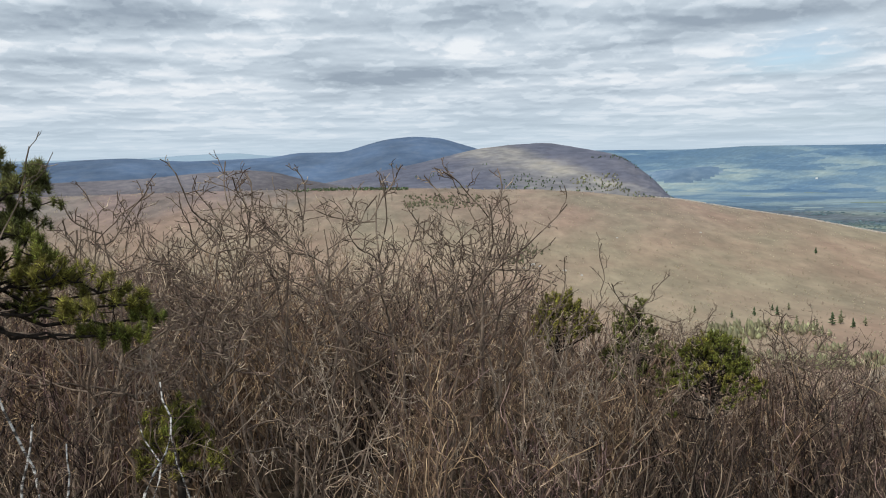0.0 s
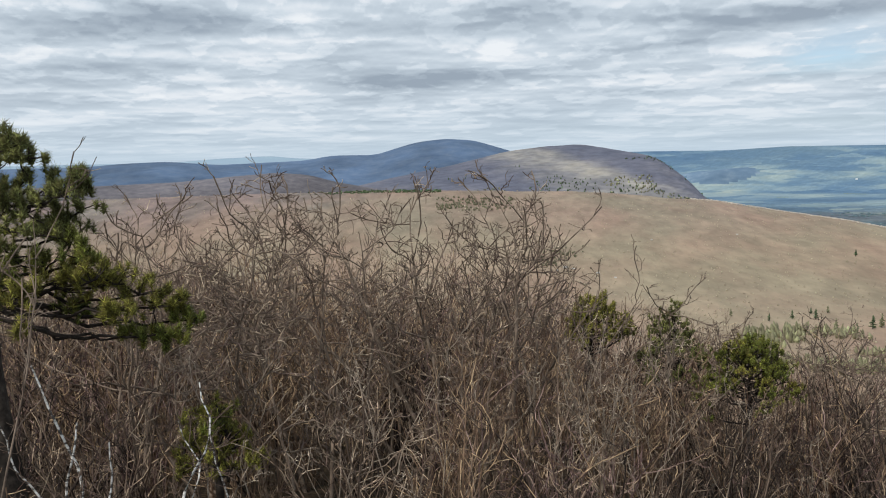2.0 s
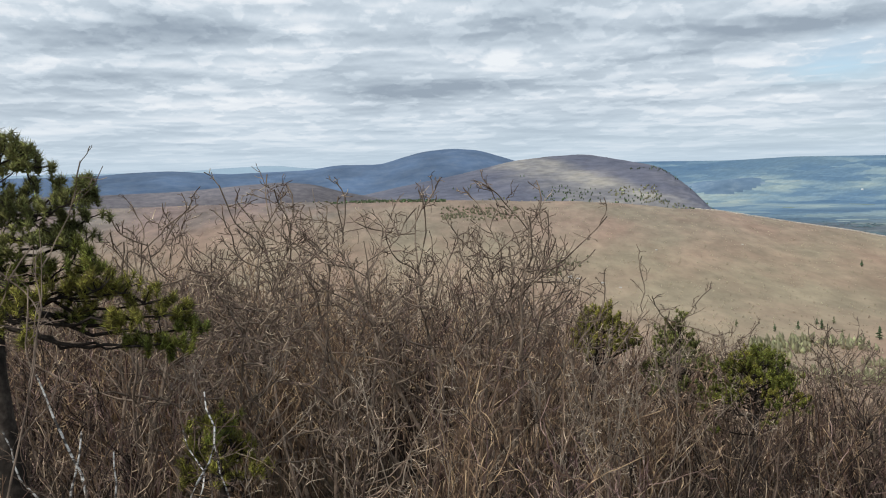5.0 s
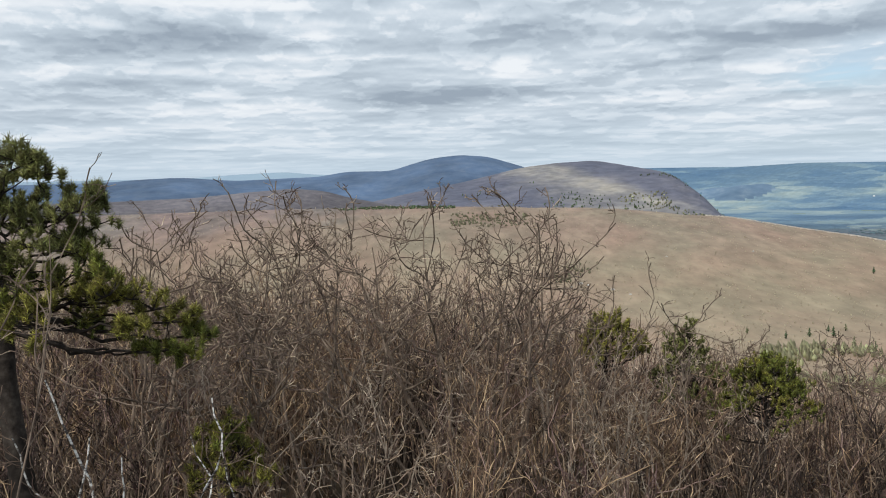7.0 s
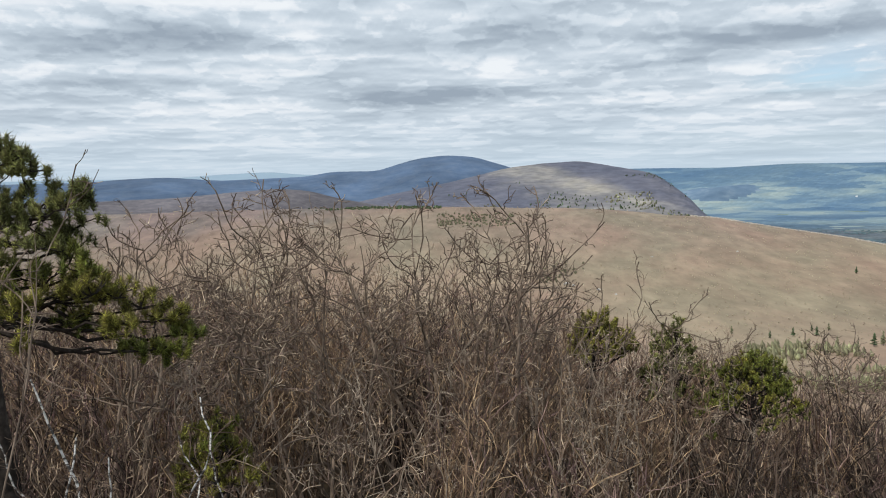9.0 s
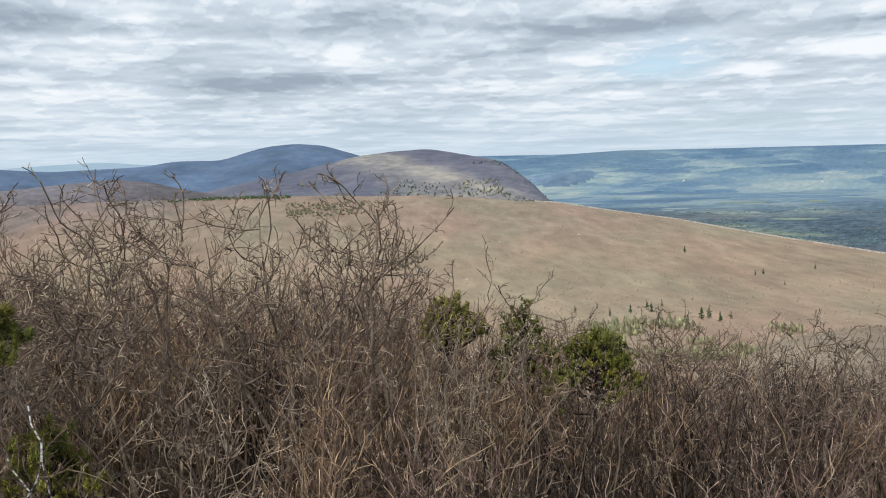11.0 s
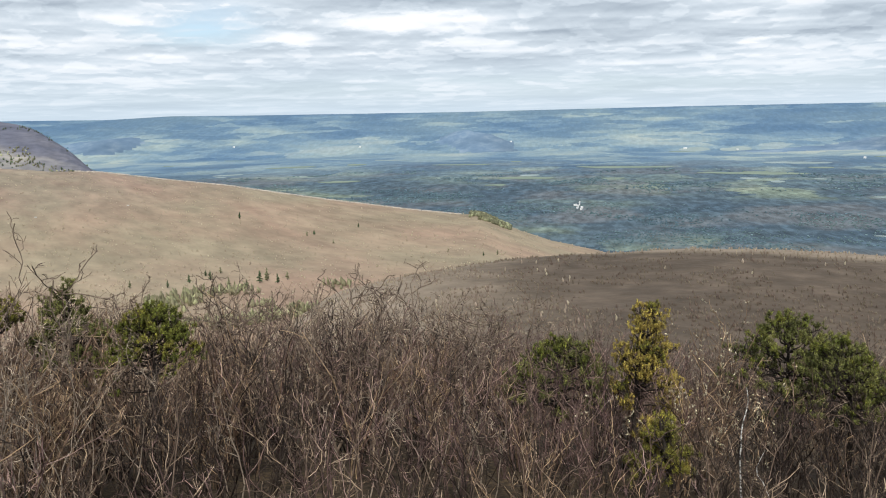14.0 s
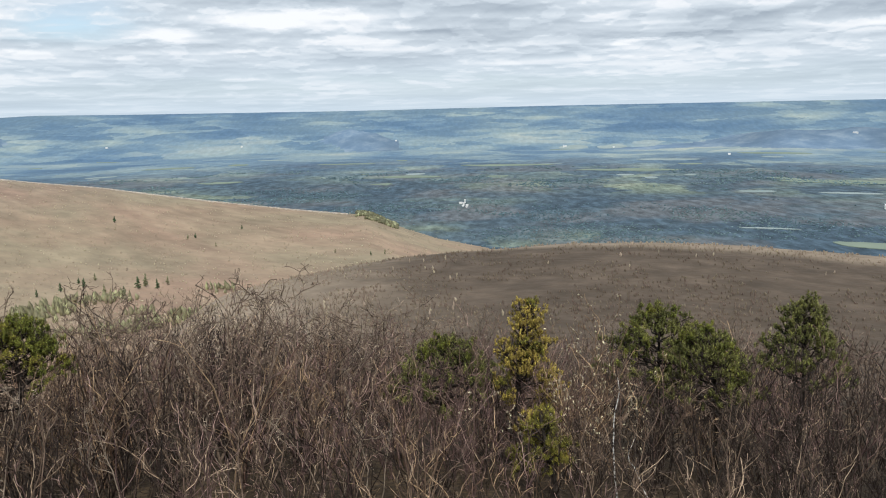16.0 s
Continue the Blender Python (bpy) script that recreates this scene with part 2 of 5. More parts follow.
M = {
    "litter": material("leaf_litter", ((0.3, (0.02, 0.014, 0.01)), (0.5, (0.05, 0.036, 0.022)), (0.7, (0.12, 0.08, 0.045))), 9, 8, 0.95, 0.8, 25, (0.5, 0.6, 1.2)),
    "tan_woods": material("tan_spring_woods", TAN, 0.07, 9, 0.95, 0.3, 0.06, (0.012, 0.88, 1.08), second=(PURPLE_SHADE, west_shade_mask), stretch=(1, 0.45, 0.8), tint=(0.010, (1.06, 0.93, 0.90), (0.97, 1.0, 0.92))),
    "spur_shade_woods": material("cloud_shaded_spur_woods", TAN, 0.07, 7, 0.95, 0.4, 0.1, (0.012, 0.88, 1.1), second=(SPUR_SHADE, spur_shade_mask)),
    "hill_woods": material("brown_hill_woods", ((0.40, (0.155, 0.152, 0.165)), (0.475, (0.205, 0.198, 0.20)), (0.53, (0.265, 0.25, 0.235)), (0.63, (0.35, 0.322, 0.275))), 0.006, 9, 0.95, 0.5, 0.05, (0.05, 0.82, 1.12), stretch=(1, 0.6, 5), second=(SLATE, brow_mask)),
    # Aerial haze is put into these two base colours as blue.
    "haze_blue_woods": material("haze_blue_mountain_woods", ((0.3, (0.070, 0.110, 0.188)), (0.5, (0.087, 0.130, 0.209)), (0.72, (0.116, 0.155, 0.226))), 0.03, 10, 0.95, 0.5, 0.05, (0.004, 0.75, 1.2)),
    "haze_ridge_woods": material("haze_blue_ridge_woods", ((0.3, (0.098, 0.155, 0.235)), (0.5, (0.125, 0.185, 0.262)), (0.7, (0.19, 0.245, 0.30))), 0.012, 9, 0.95, 0.3, 0.02, (0.003, 0.85, 1.2), stretch=(1, 1, 2)),
    "dusk_woods": material("purple_grey_hill_woods", ((0.3, (0.10, 0.095, 0.11)), (0.5, (0.135, 0.125, 0.14)), (0.7, (0.18, 0.165, 0.17))), 0.08, 10, 0.95, 0.6, 0.1, (0.005, 0.7, 1.2)),
    # Few pale twigs paint in sunlit highlights; the darker rest paints shaded gaps.
    "twig": material("grey_brown_twigs", ((0.3, (0.105, 0.072, 0.055)), (0.5, (0.185, 0.13, 0.097)), (0.7, (0.335, 0.242, 0.19))), 6, 4, 0.85, vary="island", spread=0.38),
    # Dark brown branches that also put the brush's shade into their colour.
    "dark_shade_twig": material("dark_brown_shade_branches", ((0.3, (0.023, 0.017, 0.013)), (0.5, (0.041, 0.029, 0.025)), (0.7, (0.077, 0.057, 0.047))), 6, 4, 0.85, vary="island", spread=0.38),
    "tree_twig": material("brown_tree_branches", ((0.3, (0.107, 0.08, 0.063)), (0.5, (0.208, 0.155, 0.119)), (0.7, (0.387, 0.296, 0.232))), 6, 4, 0.85, vary="island", spread=0.35),
    "tan_twig": material("tan_sapling_bark", ((0.3, (0.117, 0.074, 0.051)), (0.5, (0.204, 0.132, 0.088)), (0.7, (0.36, 0.237, 0.159))), 6, 4, 0.85, vary="island", spread=0.38),
    "red_twig": material("reddish_budding_twigs", ((0.3, (0.091, 0.057, 0.052)), (0.5, (0.157, 0.098, 0.09)), (0.7, (0.272, 0.18, 0.166))), 6, 4, 0.85, vary="island", spread=0.38),
    "pale_twig": material("pale_grey_branches", ((0.3, (0.201, 0.161, 0.124)), (0.5, (0.352, 0.281, 0.221)), (0.7, (0.528, 0.425, 0.337))), 6, 4, 0.8, vary="island", spread=0.38),
    "bark": material("dark_rough_bark", ((0.3, (0.015, 0.012, 0.011)), (0.5, (0.036, 0.029, 0.024)), (0.7, (0.072, 0.06, 0.051))), 14, 8, 0.95, 0.9, 30, (3, 0.6, 1.2)),
    "birch": material("white_birch_bark", ((0.44, (0.07, 0.06, 0.055)), (0.49, (0.42, 0.40, 0.37)), (0.62, (0.74, 0.72, 0.69))), 11, 4, 0.7, 0.3, 30, stretch=(1, 1, 3)),
    "pine": material("dark_pine_needles", ((0.3, (0.067, 0.078, 0.016)), (0.5, (0.124, 0.131, 0.024)), (0.7, (0.206, 0.197, 0.036))), 4, 4, 0.55, vary="island", spread=0.45),
    "deep_pine": material("deep_green_pine_needles", ((0.3, (0.068, 0.071, 0.023)), (0.5, (0.12, 0.122, 0.036)), (0.7, (0.221, 0.21, 0.064))), 4, 4, 0.55, vary="island", spread=0.45),
    # Yellow-green needles: painted sunlight on the old pine's low boughs, plain olive elsewhere.
    "olive_lit_pine": material("olive_and_sunlit_needles", ((0.3, (0.094, 0.087, 0.02)), (0.5, (0.156, 0.141, 0.028)), (0.7, (0.25, 0.217, 0.04))), 4, 4, 0.55, vary="island", spread=0.45),
    "gold_pine": material("yellow_green_needles", ((0.3, (0.179, 0.133, 0.035)), (0.5, (0.299, 0.224, 0.054)), (0.7, (0.449, 0.335, 0.08))), 4, 4, 0.6, vary="island", spread=0.4),
    "bud": material("pale_leaf_buds", ((0.3, (0.36, 0.31, 0.20)), (0.7, (0.60, 0.53, 0.40))), 8, 3, 0.7, vary="island", spread=0.4),
    "tan_tree": material("tan_tree_crowns", ((0.3, (0.325, 0.271, 0.201)), (0.5, (0.4, 0.335, 0.249)), (0.7, (0.487, 0.412, 0.309))), 0.02, 4, 0.95, vary="island", spread=0.05),
    # Spur trees take on the painted cloud shade just as their ground does.
    "spur_shade_tree": material("cloud_shaded_spur_trees", ((0.3, (0.31, 0.25, 0.185)), (0.7, (0.42, 0.34, 0.255))), 0.03, 4, 0.95, vary="island", spread=0.07, second=(((0.3, (0.125, 0.096, 0.073)), (0.7, (0.185, 0.145, 0.113))), spur_shade_mask)),
    # Haze tints these valley crowns blue in their own colour.
    "valley_tree": material("hazed_valley_tree_crowns", ((0.3, (0.087, 0.142, 0.18)), (0.5, (0.118, 0.186, 0.213)), (0.7, (0.169, 0.237, 0.225))), 0.004, 4, 0.95, vary="island", spread=0.16),
    "conifer": material("conifer_crowns", ((0.3, (0.056, 0.088, 0.048)), (0.7, (0.112, 0.144, 0.072))), 0.5, 4, 0.9, vary="island", spread=0.35),
    "green_tree": material("yellow_green_trees", ((0.3, (0.17, 0.175, 0.105)), (0.7, (0.26, 0.25, 0.15))), 0.05, 4, 0.9, vary="island", spread=0.3),
    "fold_tree": material("dull_green_fold_trees", ((0.3, (0.115, 0.115, 0.072)), (0.7, (0.19, 0.18, 0.115))), 0.05, 4, 0.9, vary="island", spread=0.15),
    # Extra pale colour that paints a bright rim along the crest.
    "rim_light_tree": material("rim_light_crest_trees", ((0.3, (0.478, 0.416, 0.364)), (0.7, (0.645, 0.572, 0.499))), 0.05, 4, 0.95, vary="island", spread=0.1),
    "bud_tree": material("budding_tree_crowns", ((0.3, (0.21, 0.20, 0.115)), (0.7, (0.34, 0.325, 0.20))), 0.05, 4, 0.9, vary="island", spread=0.2),
    "rock": material("pale_lichened_rock", ((0.3, (0.28, 0.27, 0.25)), (0.5, (0.42, 0.40, 0.37)), (0.7, (0.55, 0.53, 0.49))), 0.8, 6, 0.9, 0.6, 2.0),
    # Both field colours are dulled towards blue to paint in haze.
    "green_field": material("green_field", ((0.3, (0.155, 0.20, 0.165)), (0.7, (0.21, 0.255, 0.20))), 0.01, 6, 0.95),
    "pale_field": material("pale_hazed_field", ((0.3, (0.204, 0.258, 0.258)), (0.7, (0.288, 0.341, 0.344))), 0.01, 6, 0.95),
    "white_wall": material("white_painted_walls", ((0.3, (0.66, 0.66, 0.64)), (0.7, (0.82, 0.82, 0.80))), 0.3, 4, 0.6),
    "roof": material("pale_metal_roof", ((0.3, (0.5, 0.51, 0.53)), (0.7, (0.66, 0.67, 0.69))), 0.3, 4, 0.4),
}


def patchwork(name, near, far, size, grain):
    """Woods and fields in a patchwork with uneven borders; haze is painted into the colour, bluer and paler with
    distance.
    """
    m = bpy.data.materials.new(name)
    m.use_nodes = True
    t = m.node_tree
    s = t.nodes["Principled BSDF"]
    s.inputs["Roughness"].default_value, s.inputs["Specular IOR Level"].default_value = 0.95, 0.1
    geo = node(t, "ShaderNodeNewGeometry")
    wob = node(t, "ShaderNodeTexNoise", Scale=0.02, Detail=7, Roughness=0.65)
    link(t, geo.outputs["Position"], wob.inputs["Vector"])
    pos = mix(t, "ADD", 1.0, geo.outputs["Position"], mix(t, "MULTIPLY", 1.0, wob.outputs[1], (130, 130, 0, 1)))
    cells = node(t, "ShaderNodeTexVoronoi", Scale=size)
    link(t, mix(t, "MULTIPLY", 1.0, pos, (1, 1, 9, 1)), cells.inputs["Vector"])
    large = node(t, "ShaderNodeTexNoise", Scale=0.0022, Detail=5, Roughness=0.6)
    link(t, mix(t, "MULTIPLY", 1.0, geo.outputs["Position"], (1, 1, 6, 1)), large.inputs["Vector"])
    split = node(t, "ShaderNodeSeparateColor")
    link(t, cells.outputs["Color"], split.inputs[0])
    place3 = node(t, "ShaderNodeSeparateXYZ")
    link(t, geo.outputs["Position"], place3.inputs[0])
    away = math_node(t, "SQRT", math_node(t, "ADD", math_node(t, "POWER", place3.outputs[0], 2.0), math_node(t, "POWER", place3.outputs[1], 2.0)))
    belt = math_node(t, "EXPONENT", math_node(t, "MULTIPLY", math_node(t, "POWER", math_node(t, "ABSOLUTE", math_node(t, "MULTIPLY_ADD", away, 1 / 380.0, -3850.0 / 380.0)), 2.0), -1.0))
    pick = math_node(t, "ADD", math_node(t, "MULTIPLY", split.outputs[0], 0.55), math_node(t, "MULTIPLY_ADD", math_node(t, "SUBTRACT", large.outputs[0], 0.45), 2.2, math_node(t, "MULTIPLY_ADD", belt, 0.22, math_node(t, "MULTIPLY", ramp(t, math_node(t, "MULTIPLY", away, 0.0002), ((0.84, (0.0,)), (0.91, (1.0,)))), -0.22))))
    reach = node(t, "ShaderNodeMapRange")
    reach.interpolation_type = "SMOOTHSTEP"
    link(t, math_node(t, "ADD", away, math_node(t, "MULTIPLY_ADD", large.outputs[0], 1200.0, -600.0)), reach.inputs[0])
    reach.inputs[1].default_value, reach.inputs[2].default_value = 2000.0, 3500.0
    # Random cloud shade and sunlit tan patches painted over the far land.
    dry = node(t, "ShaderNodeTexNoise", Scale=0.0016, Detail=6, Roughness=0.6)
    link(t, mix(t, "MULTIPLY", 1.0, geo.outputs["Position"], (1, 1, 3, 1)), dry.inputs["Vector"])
    hazy_upland = mix(t, "MULTIPLY", 1.0, ramp(t, pick, far), ramp(t, dry.outputs[0], ((0.36, (0.76, 0.83, 0.93)), (0.5, (1.0, 1.0, 1.0)), (0.62, (1.22, 1.13, 1.02)))))
    col = mix(t, "MIX", reach.outputs[0], ramp(t, pick, near), hazy_upland)
    across = math_node(t, "SUBTRACT", math_node(t, "MULTIPLY", place3.outputs[0], 0.67), math_node(t, "MULTIPLY", place3.outputs[1], 0.74))
    along = math_node(t, "ADD", math_node(t, "MULTIPLY", place3.outputs[0], 0.74), math_node(t, "MULTIPLY", place3.outputs[1], 0.67))
    lie = node(t, "ShaderNodeCombineXYZ")
    link(t, across, lie.inputs[0])
    link(t, math_node(t, "MULTIPLY", along, 0.4), lie.inputs[1])
    fine = node(t, "ShaderNodeTexNoise", Scale=0.045, Detail=8, Roughness=0.72)
    link(t, lie.outputs[0], fine.inputs["Vector"])
    grainy = ramp(t, fine.outputs[0], ((0.32, (1 - grain,)), (0.5, (1.0 - 0.15 * grain,)), (0.68, (1 + grain,))))
    soft = mix(t, "MIX", math_node(t, "MULTIPLY", reach.outputs[0], 0.75), grainy, (1, 1, 1, 1))
    col = mix(t, "MULTIPLY", 1.0, col, soft)
    bare = node(t, "ShaderNodeTexNoise", Scale=0.0035, Detail=5, Roughness=0.6)
    link(t, geo.outputs["Position"], bare.inputs["Vector"])
    reddish = math_node(t, "MULTIPLY", ramp(t, bare.outputs[0], ((0.5, (0.0,)), (0.6, (0.75,)))), math_node(t, "SUBTRACT", 1.0, reach.outputs[0]))
    col = mix(t, "MIX", reddish, col, mix(t, "MULTIPLY", 1.0, soft, (0.128, 0.138, 0.150, 1)))
    # Pale haze painted over the land along the western horizon.
    far_west_haze = math_node(t, "MULTIPLY", ramp(t, math_node(t, "MULTIPLY", away, 0.0002), ((0.80, (0.0,)), (0.88, (0.8,)))), ramp(t, math_node(t, "MULTIPLY_ADD", place3.outputs[0], -0.001, 0.0), ((0.0, (0.0,)), (0.5, (1.0,)))))
    col = mix(t, "MIX", far_west_haze, col, (0.30, 0.385, 0.465, 1))
    link(t, col, s.inputs["Base Color"])
    return m


# Haze is in both ramps: bluish near stops, bluer and paler far ones.
M["land"] = patchwork("hazed_valley_woods_and_fields", ((0.05, (0.058, 0.090, 0.122)), (0.36, (0.076, 0.110, 0.138)), (0.52, (0.098, 0.136, 0.146)), (0.66, (0.132, 0.168, 0.150)), (0.82, (0.180, 0.222, 0.178)), (1.0, (0.27, 0.29, 0.225))),
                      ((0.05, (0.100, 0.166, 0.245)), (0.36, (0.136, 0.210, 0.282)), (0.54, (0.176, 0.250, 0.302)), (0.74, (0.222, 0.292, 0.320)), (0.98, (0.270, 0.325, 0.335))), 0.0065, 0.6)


# ---- mesh helpers ----
def make_mesh(name, verts, faces, mats, index=None, smooth=True):
    """A mesh from arrays: faces all with the same number of corners."""
    verts, faces = np.asarray(verts, dtype=np.float32).reshape(-1, 3), np.asarray(faces, dtype=np.int32)
    me = bpy.data.meshes.new(name)
    me.vertices.add(len(verts))
    me.vertices.foreach_set("co", verts.ravel())
    me.loops.add(faces.size)
    me.loops.foreach_set("vertex_index", faces.ravel())
    me.polygons.add(len(faces))
    me.polygons.foreach_set("loop_start", np.arange(len(faces), dtype=np.int32) * faces.shape[1])
    for m in mats:
        me.materials.append(m)
    if index is not None:
        me.polygons.foreach_set("material_index", np.asarray(index, dtype=np.int32))
    me.polygons.foreach_set("use_smooth", np.full(len(faces), smooth))
    me.update(calc_edges=True)
    me.validate()
    return me


def part(name, me, parent, label=""):
    ob = new(name, me)
    ob.parent = parent
    return tagged(ob, label)


def join(pieces):
    """Several (verts, faces) of one face size, as one."""
    vs, fs, base = [], [], 0
    for v, f in pieces:
        vs.append(v)
        fs.append(f + base)
        base += len(v)
    return np.concatenate(vs), np.concatenate(fs)


def tubes(lines, radii, sides=3):
    """Tubes round many lines at once. lines: n x k x 3, radii: n x k."""
    n, k, _ = lines.shape
    way = np.gradient(lines, axis=1)
    way /= np.linalg.norm(way, axis=2, keepdims=True) + 1e-9
    ref = np.where(np.abs(way[..., 2:3]) > 0.9, np.array([1.0, 0, 0]), np.array([0, 0, 1.0]))
    u = np.cross(way, ref)
    u /= np.linalg.norm(u, axis=2, keepdims=True) + 1e-9
    w = np.cross(way, u)
    a = np.arange(sides) * 2 * math.pi / sides
    ring = u[:, :, None] * np.cos(a)[None, None, :, None] + w[:, :, None] * np.sin(a)[None, None, :, None]
    verts = lines[:, :, None] + ring * radii[:, :, None, None]
    i = np.arange(n)[:, None, None] * k * sides
    j = np.arange(k - 1)[None, :, None] * sides
    s = np.arange(sides)[None, None, :]
    s2 = (s + 1) % sides
    faces = np.stack([i + j + s, i + j + s2, i + j + sides + s2, i + j + sides + s], -1)
    return verts.reshape(-1, 3), faces.reshape(-1, 4)


def unit(v):
    return v / (np.linalg.norm(v, axis=-1, keepdims=True) + 1e-9)


def lines_from(rng, start, way, length, k, wiggle, lift=0.0):
    """Wandering lines with k points from each start along each way."""
    n = len(start)
    step = (length / (k - 1))[:, None]
    out = np.empty((n, k, 3))
    out[:, 0] = start
    d = unit(way)
    for i in range(1, k):
        d = unit(d + rng.normal(0, wiggle, (n, 3)) + np.array([0, 0, lift]))
        out[:, i] = out[:, i - 1] + d * step
    return out


def sprout(rng, lines, radii, per, length, spread, k, wiggle, lift, lo=0.3, hi=1.0, thin=0.55, tip=0.35, least=0.0008):
    """Side branches on each of the lines: per of them, their length as a share of the parent's."""
    n, kk, _ = lines.shape
    idx = np.repeat(np.arange(n), per)
    s = rng.uniform(lo, hi, n * per) * (kk - 1)
    i = np.minimum(s.astype(int), kk - 2)
    f = (s - i)[:, None]
    a, b = lines[idx, i], lines[idx, i + 1]
    start = a * (1 - f) + b * f
    d = unit(b - a)
    side = unit(np.cross(d, rng.normal(0, 1, (n * per, 3))))
    ang = rng.uniform(0.6, 1.25, n * per)[:, None] * spread
    way = d * np.cos(ang) + side * np.sin(ang)
    plen = np.linalg.norm(np.diff(lines, axis=1), axis=2).sum(1)[idx]
    ln = plen * length * rng.uniform(0.55, 1.25, n * per) * (1.15 - 0.5 * s / (kk - 1))
    r0 = np.maximum((radii[idx, i] * (1 - f[:, 0]) + radii[idx, i + 1] * f[:, 0]) * thin, least)
    out = lines_from(rng, start, way, ln, k, wiggle, lift)
    return out, np.maximum(r0[:, None] * np.linspace(1, tip, k)[None], least)


# ---- terrain: heights by direction (degrees clockwise from ahead) and distance ----
_table = np.random.RandomState(5).rand(256, 256)


def value_noise(x, y):
    xi, yi = np.floor(x).astype(int), np.floor(y).astype(int)
    u, v = x - xi, y - yi
    u, v = u * u * (3 - 2 * u), v * v * (3 - 2 * v)
    g = lambda a, b: _table[a & 255, b & 255]
    return (g(xi, yi) * (1 - u) + g(xi + 1, yi) * u) * (1 - v) + (g(xi, yi + 1) * (1 - u) + g(xi + 1, yi + 1) * u) * v - 0.5


def fbm(x, y, size, octaves=4):
    out, amp = 0.0, 1.0
    for o in range(octaves):
        out = out + amp * value_noise(x / size + 17.3 * o, y / size + 9.1 * o)
        size, amp = size / 2, amp / 2
    return out


def curve(az, *knots):
    """Smoothed line through (az, value) knots."""
    x, y = np.array(knots, dtype=float).T
    return sum(np.interp(az + o, x, y) for o in (-0.5, -0.25, 0, 0.25, 0.5)) / 5


VALLEY = -190.0


def near_slope(az, r):
    z = -2.2 - curve(az, (-180, 0.235), (-60, 0.19), (-8, 0.195), (4, 0.225), (14, 0.275), (90, 0.28), (180, 0.235)) * r - np.maximum(r - 45, 0) * 0.3
    return z + 0.25 * fbm(r * np.sin(np.radians(az)) + 50, r * np.cos(np.radians(az)) + 50, 6.0, 3)


def hill(az, r, foot_r, crest_r, foot_el, crest_el, power, back=0.4):
    """A hillside seen from the summit: its angle of sight climbs from foot_el to crest_el, then it falls away behind."""
    foot_el = np.minimum(foot_el, crest_el - 1.0)
    s = np.clip((r - foot_r) / (crest_r - foot_r), 0, 1)
    el = foot_el + (crest_el - foot_el) * (1 - (1 - s) ** power)
    z = r * np.tan(np.radians(el))
    top = crest_r * np.tan(np.radians(crest_el))
    over = np.maximum(r - crest_r, 0)
    z = np.where(r > crest_r, top - back * over - np.minimum(over, 40) ** 2 * 0.001, z)
    return np.where(r < foot_r, foot_r * np.tan(np.radians(foot_el)) - (foot_r - r) * 0.5, z)


